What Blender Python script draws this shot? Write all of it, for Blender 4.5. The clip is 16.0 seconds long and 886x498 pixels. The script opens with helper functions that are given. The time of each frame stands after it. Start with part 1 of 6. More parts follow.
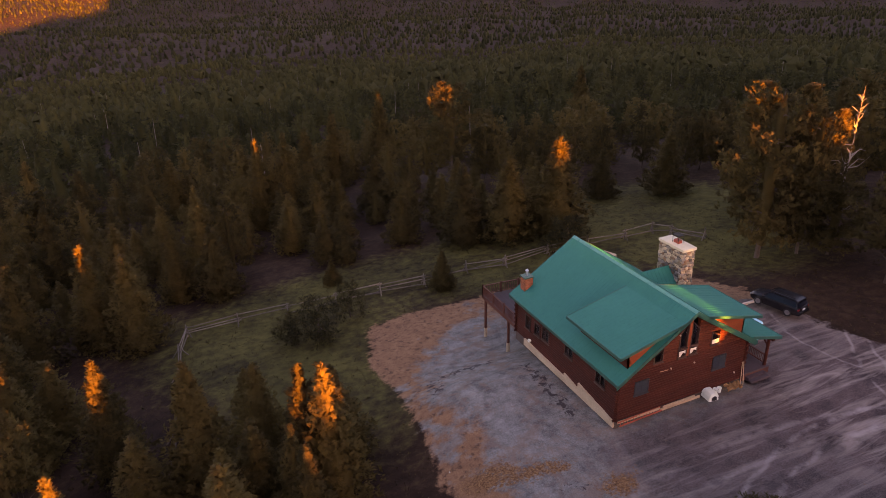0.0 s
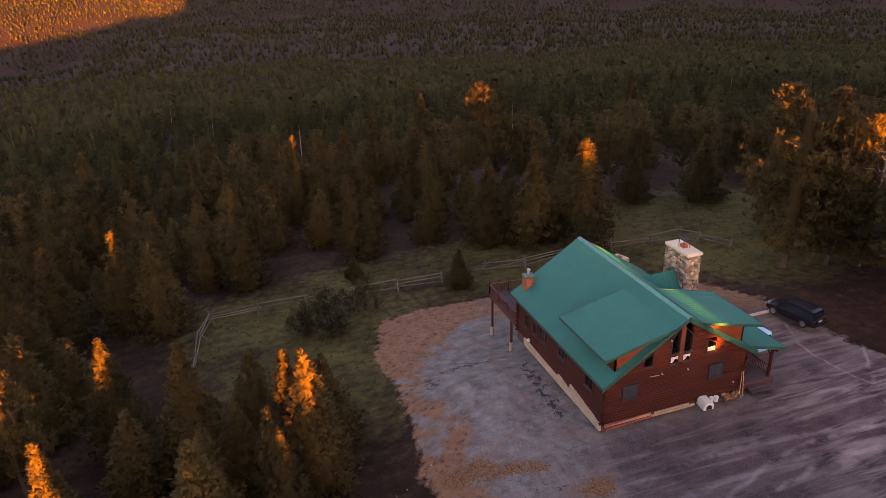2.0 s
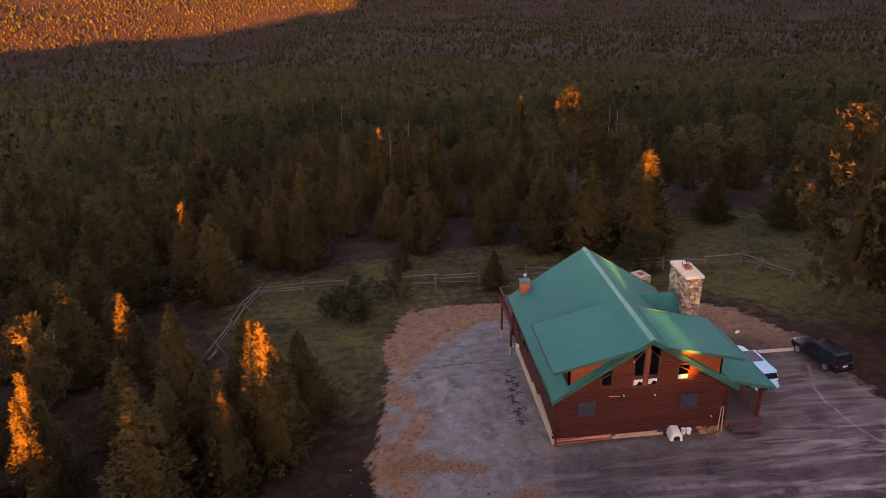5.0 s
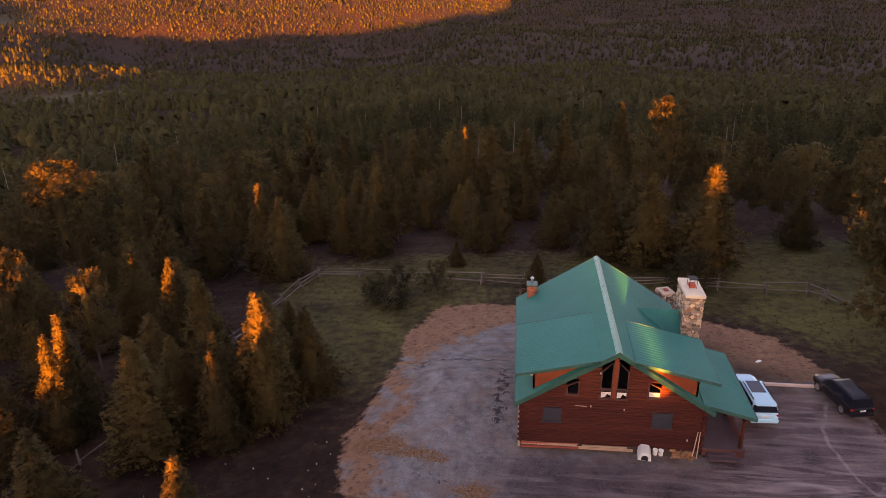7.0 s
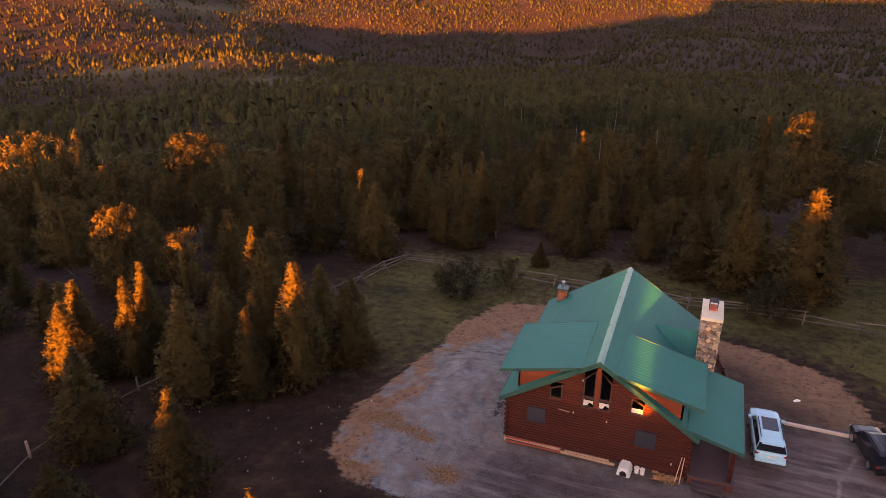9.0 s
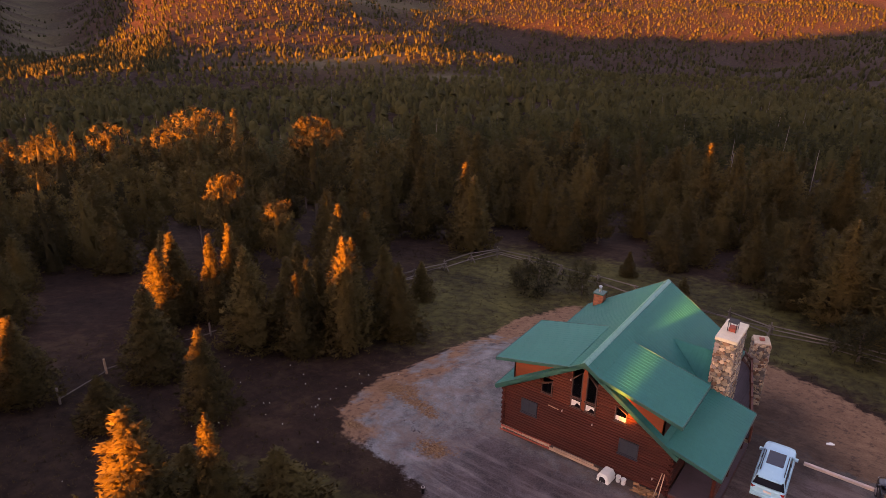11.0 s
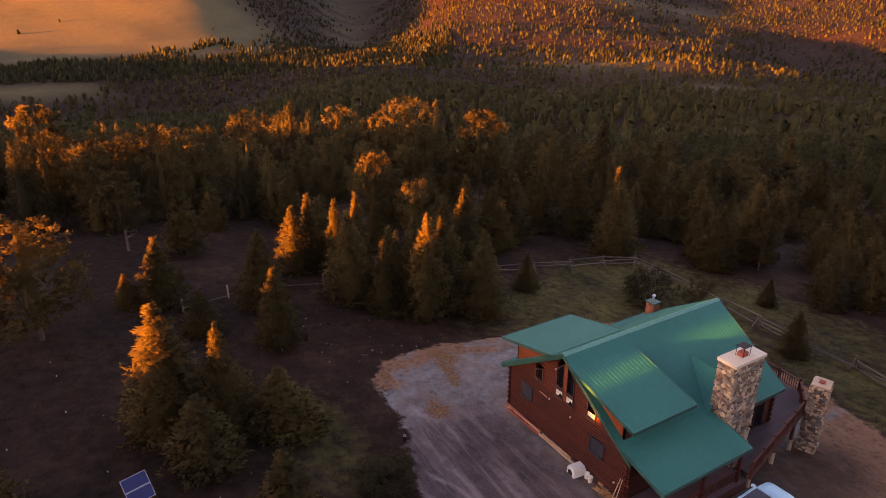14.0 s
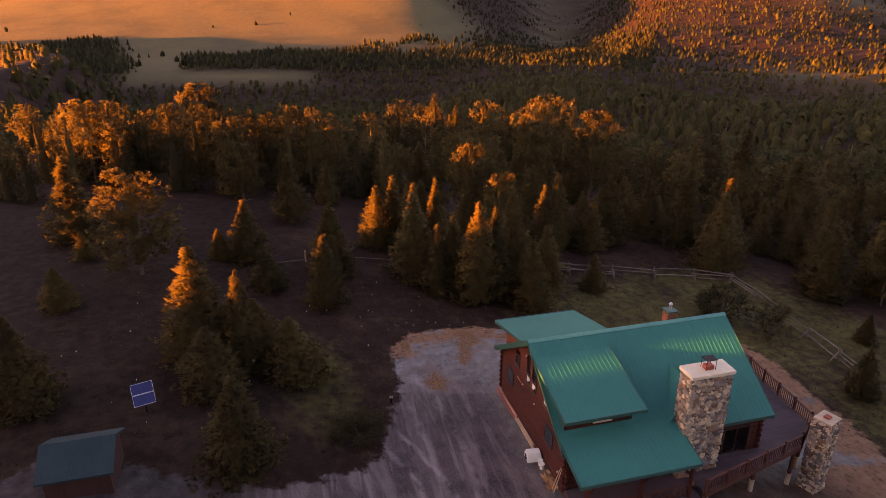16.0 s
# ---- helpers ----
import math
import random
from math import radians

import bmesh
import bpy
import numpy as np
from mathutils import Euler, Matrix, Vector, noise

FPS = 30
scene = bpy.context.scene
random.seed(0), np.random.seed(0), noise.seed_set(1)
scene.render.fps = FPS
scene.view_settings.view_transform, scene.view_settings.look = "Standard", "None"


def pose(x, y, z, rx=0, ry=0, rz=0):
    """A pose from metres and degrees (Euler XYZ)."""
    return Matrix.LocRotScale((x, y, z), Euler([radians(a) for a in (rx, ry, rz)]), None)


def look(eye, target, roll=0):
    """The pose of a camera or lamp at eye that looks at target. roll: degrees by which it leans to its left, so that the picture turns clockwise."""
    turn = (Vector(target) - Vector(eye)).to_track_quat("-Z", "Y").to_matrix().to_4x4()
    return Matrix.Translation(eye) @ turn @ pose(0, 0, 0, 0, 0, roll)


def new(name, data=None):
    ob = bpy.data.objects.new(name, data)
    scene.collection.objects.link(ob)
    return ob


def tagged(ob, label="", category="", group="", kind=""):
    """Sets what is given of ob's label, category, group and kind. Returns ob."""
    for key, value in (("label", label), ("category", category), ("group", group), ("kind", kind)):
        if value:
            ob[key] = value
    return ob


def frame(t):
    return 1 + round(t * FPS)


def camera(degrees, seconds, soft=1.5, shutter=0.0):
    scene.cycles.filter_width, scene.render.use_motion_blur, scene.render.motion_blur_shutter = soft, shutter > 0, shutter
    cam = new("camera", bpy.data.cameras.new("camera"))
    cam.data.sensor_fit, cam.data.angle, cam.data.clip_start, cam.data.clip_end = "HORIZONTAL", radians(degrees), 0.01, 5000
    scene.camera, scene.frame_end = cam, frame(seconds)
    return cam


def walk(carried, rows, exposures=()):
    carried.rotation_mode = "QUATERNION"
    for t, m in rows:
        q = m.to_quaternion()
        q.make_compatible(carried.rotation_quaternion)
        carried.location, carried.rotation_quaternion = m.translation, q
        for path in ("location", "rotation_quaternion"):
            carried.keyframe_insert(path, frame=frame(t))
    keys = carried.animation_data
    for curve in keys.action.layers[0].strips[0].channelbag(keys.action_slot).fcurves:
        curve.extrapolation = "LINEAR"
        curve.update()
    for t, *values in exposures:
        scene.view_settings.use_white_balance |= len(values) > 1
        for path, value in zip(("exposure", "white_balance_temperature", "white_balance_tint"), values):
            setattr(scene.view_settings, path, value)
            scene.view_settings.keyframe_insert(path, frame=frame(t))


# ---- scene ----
cam = camera(65.7, 16.0, soft=0.45)
PATH = [
    (0, (-27.196, -31.271, 32.251), (-26.453, -29.609, 31.421), -1.4),
    (0.5, (-25.959, -31.984, 32.14), (-25.269, -30.299, 31.312), -1.8),
    (1, (-24.926, -32.602, 32.039), (-24.268, -30.903, 31.214), -1.8),
    (1.5, (-23.989, -33.145, 31.941), (-23.365, -31.431, 31.119), -1.7),
    (2, (-22.928, -33.609, 31.856), (-22.343, -31.882, 31.036), -1.6),
    (2.5, (-21.639, -34.131, 31.798), (-21.099, -32.386, 30.982), -1.3),
    (3, (-19.976, -34.751, 31.728), (-19.501, -32.988, 30.913), -1.4),
    (5.5, (-8.983, -37.67, 31.515), (-8.882, -35.842, 30.711), -0.9),
    (6, (-6.445, -38.112, 31.494), (-6.442, -36.28, 30.692), -0.8),
    (6.5, (-3.799, -38.481, 31.46), (-3.897, -36.651, 30.659), -0.7),
    (7, (-1.065, -38.843, 31.49), (-1.264, -37.019, 30.693), -0.6),
    (7.5, (1.749, -38.988, 31.548), (1.445, -37.179, 30.751), -0.5),
    (8, (4.587, -39.014, 31.67), (4.169, -37.229, 30.872), -0.3),
    (8.5, (7.395, -38.812, 31.787), (6.85, -37.061, 30.989), -0.2),
    (9, (10.18, -38.444, 31.797), (9.513, -36.735, 31.0), -0.2),
    (9.5, (12.847, -38.003, 31.733), (12.067, -36.341, 30.939), -0.2),
    (10, (15.498, -37.365, 31.742), (14.61, -35.758, 30.949), -0.0),
    (12.5, (28.032, -31.977, 31.78), (26.679, -30.734, 30.988), -0.0),
    (13, (30.386, -30.459, 31.743), (28.955, -29.306, 30.954), -0.2),
    (13.5, (32.579, -28.775, 31.706), (31.076, -27.717, 30.919), -0.1),
    (14, (34.584, -26.998, 31.678), (33.012, -26.043, 30.891), 0.0),
    (14.5, (36.495, -24.892, 31.636), (34.862, -24.047, 30.849), 0.1),
    (15, (38.504, -22.354, 31.661), (36.815, -21.627, 30.873), 0.2),
    (15.5, (40.689, -19.372, 31.695), (38.952, -18.773, 30.906), 0.1),
    (16, (43.047, -16.093, 31.695), (41.269, -15.627, 30.907), -0.1),
]
walk(cam, [(t, look(eye, target, roll)) for t, eye, target, roll in PATH], [(0, 4.30, 8250, 63), (10, 4.31, 8350, 65), (16, 4.12, 8350, 67)])


# ---- light ----
SUN_AZ = 2.5          # degrees towards +x from -y
SUN_EL = 4.0
def sun_way():
    a, e = radians(SUN_AZ), radians(SUN_EL)
    return Vector((math.sin(a) * math.cos(e), -math.cos(a) * math.cos(e), math.sin(e)))

world = bpy.data.worlds.new("evening_sky")
scene.world = world
world.use_nodes = True
_sky = world.node_tree.nodes.new("ShaderNodeTexSky")
_sky.sky_type, _sky.sun_disc = "NISHITA", False
_sky.sun_elevation = radians(6.0)
_sky.sun_rotation = radians(180 - SUN_AZ)
_sky.air_density, _sky.dust_density, _sky.ozone_density = 1.0, 1.0, 1.2
_bg = world.node_tree.nodes["Background"]
_bg.inputs["Strength"].default_value = 0.036
world.node_tree.links.new(_sky.outputs[0], _bg.inputs["Color"])

sun_data = bpy.data.lights.new("sun", "SUN")
sun_data.energy, sun_data.angle, sun_data.color = 3.5, radians(0.5), (1.0, 0.365, 0.025)
sun = new("sun", sun_data)
sun.matrix_world = look(tuple(sun_way() * 300), (0, 0, 0))


# ---- materials ----
def ramp(nt, fac, stops):
    r = nt.nodes.new("ShaderNodeValToRGB")
    el = r.color_ramp.elements
    while len(el) < len(stops):
        el.new(0.5)
    for e, (p, c) in zip(el, stops):
        e.position = p
        e.color = (*c, 1) if len(c) == 3 else c
    nt.links.new(fac, r.inputs[0])
    return r.outputs[0]


def noise_of(nt, co, scale, detail=4.0, rough=0.55, stretch=None, bend=0.0):
    n = nt.nodes.new("ShaderNodeTexNoise")
    n.inputs["Distortion"].default_value = bend
    n.inputs["Scale"].default_value, n.inputs["Detail"].default_value, n.inputs["Roughness"].default_value = scale, detail, rough
    if stretch:
        m = nt.nodes.new("ShaderNodeMapping")
        m.inputs["Scale"].default_value = stretch
        nt.links.new(co, m.inputs["Vector"])
        co = m.outputs[0]
    nt.links.new(co, n.inputs["Vector"])
    return n.outputs[0]


def mix(nt, fac, a, b, kind="MIX"):
    m = nt.nodes.new("ShaderNodeMix")
    m.data_type, m.blend_type = "RGBA", kind
    for sock, v in ((m.inputs[0], fac), (m.inputs[6], a), (m.inputs[7], b)):
        if isinstance(v, (int, float)):
            sock.default_value = v
        elif isinstance(v, tuple):
            sock.default_value = (*v, 1)
        else:
            nt.links.new(v, sock)
    return m.outputs[2]


def calc(nt, op, a, b=0.0):
    m = nt.nodes.new("ShaderNodeMath")
    m.operation = op
    for sock, v in zip(m.inputs, (a, b)):
        if isinstance(v, (int, float)):
            sock.default_value = v
        else:
            nt.links.new(v, sock)
    return m.outputs[0]


def attr(nt, name):
    a = nt.nodes.new("ShaderNodeAttribute")
    a.attribute_name = name
    return a.outputs["Fac"]


def blank(name):
    m = bpy.data.materials.new(name)
    m.use_nodes = True
    nt = m.node_tree
    co = nt.nodes.new("ShaderNodeNewGeometry").outputs["Position"]
    return m, nt, nt.nodes["Principled BSDF"], co


def bump(nt, bsdf, height, strength, distance):
    b = nt.nodes.new("ShaderNodeBump")
    b.inputs["Strength"].default_value, b.inputs["Distance"].default_value = strength, distance
    nt.links.new(height, b.inputs["Height"])
    nt.links.new(b.outputs[0], bsdf.inputs["Normal"])


def surface(name, dark, light, coarse=0.7, fine=9.0, rough=0.7, metal=0.0, relief=0.02, stretch=None, vary=0.0, spec=0.5):
    """Two-scale mottled surface; vary: how far pieces differ from one another."""
    m, nt, p, co = blank(name)
    a, b = noise_of(nt, co, coarse, 5, 0.6, stretch), noise_of(nt, co, fine, 4, 0.65, stretch)
    f = calc(nt, "ADD", calc(nt, "MULTIPLY", a, 0.6), calc(nt, "MULTIPLY", b, 0.4))
    col = ramp(nt, f, [(0.32, dark), (0.68, light)])
    if vary:
        o = nt.nodes.new("ShaderNodeObjectInfo")
        h = nt.nodes.new("ShaderNodeHueSaturation")
        nt.links.new(col, h.inputs["Color"])
        nt.links.new(calc(nt, "ADD", calc(nt, "MULTIPLY", o.outputs["Random"], 2 * vary), 1 - vary), h.inputs["Value"])
        col = h.outputs[0]
    nt.links.new(col, p.inputs["Base Color"])
    p.inputs["Metallic"].default_value = metal
    p.inputs["Specular IOR Level"].default_value = spec
    nt.links.new(calc(nt, "ADD", calc(nt, "MULTIPLY", b, 0.25), rough - 0.12), p.inputs["Roughness"])
    if relief:
        bump(nt, p, b, 0.6, relief)
    return m


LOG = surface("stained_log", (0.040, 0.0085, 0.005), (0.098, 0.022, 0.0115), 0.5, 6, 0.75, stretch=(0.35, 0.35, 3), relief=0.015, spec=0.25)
LOG_PALE = surface("fresh_stained_wood", (0.16, 0.036, 0.013), (0.27, 0.066, 0.025), 0.5, 7, 0.7, stretch=(0.4, 0.4, 3), relief=0.01, spec=0.25)
TRIM_GREEN = surface("green_painted_metal", (0.006, 0.075, 0.058), (0.012, 0.11, 0.085), 0.6, 8, 0.45, relief=0.003)
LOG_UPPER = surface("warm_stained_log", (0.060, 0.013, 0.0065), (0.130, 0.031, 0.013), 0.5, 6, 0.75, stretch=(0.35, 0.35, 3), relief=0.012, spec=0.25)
ROOF = surface("teal_roof_metal", (0.002, 0.150, 0.124), (0.004, 0.192, 0.158), 0.25, 3.0, 0.52, relief=0.004, spec=0.09)
# the roof's teal, lightened in colour for the skylight on the ridge
ROOF_CAP = surface("skylit_teal_ridge_metal", (0.022, 0.23, 0.195), (0.045, 0.28, 0.24), 0.4, 4.0, 0.3, relief=0.003)
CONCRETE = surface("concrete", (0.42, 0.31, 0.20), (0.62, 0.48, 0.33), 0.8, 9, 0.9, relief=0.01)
# same concrete as above, its shade under the logs put into the colour
BASE_WALL = surface("shaded_foundation_concrete", (0.055, 0.040, 0.034), (0.12, 0.088, 0.072), 0.8, 9, 0.9, relief=0.01)
CAP = surface("cast_stone_cap", (0.56, 0.51, 0.37), (0.73, 0.67, 0.50), 1.2, 10, 0.85, relief=0.008)
MORTAR = surface("mortar", (0.065, 0.052, 0.042), (0.13, 0.105, 0.085), 2, 12, 0.95, relief=0.02)
STONE_A = surface("buff_field_stone", (0.29, 0.22, 0.14), (0.58, 0.46, 0.31), 2, 14, 0.85, relief=0.02, vary=0.45)
STONE_B = surface("grey_field_stone", (0.12, 0.105, 0.09), (0.30, 0.26, 0.22), 2, 14, 0.85, relief=0.02, vary=0.55)
STONE_C = surface("rust_field_stone", (0.16, 0.085, 0.05), (0.34, 0.20, 0.12), 2, 14, 0.85, relief=0.02, vary=0.4)
BRICK = surface("red_brick", (0.26, 0.075, 0.035), (0.42, 0.14, 0.065), 3, 16, 0.9, relief=0.01, vary=0.3)
CLAY = surface("clay_flue", (0.30, 0.06, 0.035), (0.45, 0.10, 0.055), 3, 14, 0.8, relief=0.006)
IRON = surface("black_iron", (0.010, 0.009, 0.009), (0.03, 0.026, 0.024), 3, 14, 0.6, metal=0.6, relief=0.004)
GALV = surface("galvanised_pipe", (0.42, 0.44, 0.46), (0.62, 0.64, 0.66), 2, 12, 0.35, metal=0.9, relief=0.002)
DECK = surface("weathered_deck_board", (0.050, 0.032, 0.036), (0.092, 0.060, 0.064), 0.6, 7, 0.8, relief=0.01, vary=0.12)
DECK_WOOD = surface("stained_deck_timber", (0.075, 0.022, 0.014), (0.15, 0.045, 0.026), 0.7, 8, 0.75, relief=0.01)
RAIL_WOOD = surface("grey_fence_rail", (0.085, 0.068, 0.054), (0.20, 0.162, 0.13), 0.8, 9, 0.9, relief=0.02, vary=0.3)
BARK = surface("conifer_bark", (0.060, 0.042, 0.032), (0.13, 0.095, 0.075), 1.5, 12, 0.95, relief=0.04)
DEADWOOD = surface("bleached_dead_wood", (0.15, 0.125, 0.115), (0.27, 0.23, 0.21), 1.5, 12, 0.9, relief=0.02)
FRAME = surface("window_frame_paint", (0.045, 0.022, 0.016), (0.08, 0.038, 0.028), 2, 10, 0.6, relief=0.003)
WHITE_TRIM = surface("pale_window_trim", (0.42, 0.34, 0.28), (0.58, 0.48, 0.40), 2, 10, 0.6, relief=0.003)
PANE_WHITE = surface("white_pane_cover", (0.56, 0.56, 0.50), (0.70, 0.70, 0.64), 2, 10, 0.8, relief=0.003)
SHUTTER = surface("blue_grey_panel", (0.012, 0.019, 0.028), (0.023, 0.033, 0.044), 2, 10, 0.6, relief=0.004)
SHUTTER_PALE = surface("blue_grey_shutter", (0.017, 0.025, 0.033), (0.030, 0.041, 0.052), 2, 10, 0.6, stretch=(1, 1, 6), relief=0.01)
PLASTIC = surface("white_plastic", (0.76, 0.78, 0.66), (0.86, 0.88, 0.76), 2, 10, 0.45, relief=0.003)
# near-black colour standing in for shade inside rooms, doorway and pipe
DARK_IN = surface("shaded_interior", (0.012, 0.010, 0.009), (0.025, 0.02, 0.018), 2, 10, 0.9, relief=0)
RED_LADDER = surface("orange_fibreglass", (0.36, 0.06, 0.03), (0.55, 0.11, 0.055), 2, 12, 0.6, relief=0.004)
PINE_BOARD = surface("raw_pine_board", (0.42, 0.27, 0.16), (0.60, 0.42, 0.27), 1, 10, 0.8, relief=0.008)
SPLITWOOD = surface("split_firewood", (0.20, 0.09, 0.035), (0.42, 0.22, 0.09), 4, 18, 0.9, relief=0.01, vary=0.35)
TYRE = surface("tyre_rubber", (0.012, 0.012, 0.012), (0.03, 0.03, 0.03), 5, 30, 0.85, relief=0.004)
RIM = surface("alloy_rim", (0.30, 0.30, 0.31), (0.5, 0.5, 0.52), 4, 20, 0.35, metal=0.9, relief=0)
PAINT_PALE = surface("pale_silver_car_paint", (0.29, 0.66, 0.77), (0.34, 0.72, 0.83), 0.5, 5, 0.22, relief=0)
PAINT_BLACK = surface("black_car_paint", (0.008, 0.008, 0.010), (0.015, 0.015, 0.018), 0.5, 5, 0.2, relief=0)
CHROME = surface("chrome_trim", (0.6, 0.6, 0.6), (0.75, 0.75, 0.75), 2, 9, 0.2, metal=1.0, relief=0)
TAIL = surface("red_tail_lens", (0.25, 0.01, 0.01), (0.40, 0.02, 0.02), 3, 9, 0.25, relief=0)
PLATE = surface("plate", (0.55, 0.55, 0.52), (0.7, 0.7, 0.66), 3, 9, 0.5, relief=0)
SOLAR = surface("solar_cell", (0.008, 0.014, 0.075), (0.014, 0.024, 0.12), 2, 9, 0.2, relief=0)
PANEL_FRAME = surface("aluminium_frame", (0.45, 0.45, 0.47), (0.6, 0.6, 0.62), 2, 9, 0.4, metal=0.8, relief=0)
SHED_METAL = surface("dull_shed_metal", (0.008, 0.030, 0.034), (0.016, 0.046, 0.050), 0.6, 5, 0.6, relief=0.004, spec=0.2)
SHED_WALL = surface("dark_barn_board", (0.032, 0.010, 0.007), (0.065, 0.020, 0.013), 0.8, 8, 0.8, stretch=(2, 2, 0.4), relief=0.01)


def glass_mat():
    m, nt, p, co = blank("window_glass")
    p.inputs["Base Color"].default_value = (0.93, 0.95, 0.95, 1)
    p.inputs["Roughness"].default_value = 0.04
    p.inputs["Transmission Weight"].default_value = 1.0
    p.inputs["IOR"].default_value = 1.3
    return m


def tinted_glass():
    m, nt, p, co = blank("tinted_car_glass")
    p.inputs["Base Color"].default_value = (0.010, 0.014, 0.022, 1)
    p.inputs["Roughness"].default_value = 0.06
    return m


GLASS, CAR_GLASS = glass_mat(), tinted_glass()


def needle_mat(name, dark, light):
    """Foliage: tint runs from tree to tree, and from clump to clump."""
    m, nt, p, co = blank(name)
    f = calc(nt, "ADD", calc(nt, "MULTIPLY", attr(nt, "tint"), 0.62), calc(nt, "MULTIPLY", noise_of(nt, co, 0.9, 4), 0.40))
    o = nt.nodes.new("ShaderNodeObjectInfo")
    f = calc(nt, "ADD", f, calc(nt, "MULTIPLY", calc(nt, "SUBTRACT", o.outputs["Random"], 0.5), 0.4))
    tone = ramp(nt, f, [(0.2, dark), (0.8, light)])
    nt.links.new(tone, p.inputs["Base Color"])
    p.inputs["Roughness"].default_value = 0.75
    p.inputs["Specular IOR Level"].default_value = 0.15
    bump(nt, p, noise_of(nt, co, 1.6, 5, 0.75), 0.3, 1.0)
    # light that soaks through the sprays
    thin, both = nt.nodes.new("ShaderNodeBsdfTranslucent"), nt.nodes.new("ShaderNodeMixShader")
    nt.links.new(tone, thin.inputs["Color"])
    both.inputs[0].default_value = 0.5
    nt.links.new(p.outputs[0], both.inputs[1])
    nt.links.new(thin.outputs[0], both.inputs[2])
    nt.links.new(both.outputs[0], nt.nodes["Material Output"].inputs[0])
    return m


NEEDLE = needle_mat("spruce_needles", (0.060, 0.049, 0.019), (0.160, 0.120, 0.040))
NEEDLE_PINE = needle_mat("pine_needles", (0.056, 0.046, 0.018), (0.160, 0.120, 0.040))
NEEDLE_FAR = needle_mat("far_needles", (0.038, 0.040, 0.015), (0.090, 0.084, 0.029))
GRASS = needle_mat("dry_grass", (0.045, 0.030, 0.016), (0.115, 0.085, 0.034))
SHRUB = needle_mat("juniper_leaves", (0.024, 0.024, 0.011), (0.072, 0.062, 0.024))


# wheel tracks: centre, radius, half width, strength
TRACKS = [(40, -14, 19.0, 0.22, 0.5), (40, -14, 20.7, 0.22, 0.45), (14, -30, 22.0, 0.28, 0.4), (14, -30, 23.8, 0.28, 0.4), (31, 1.5, 9.5, 0.2, 0.4), (6, -46, 39.0, 0.35, 0.3), (6, -46, 41.2, 0.35, 0.3)]


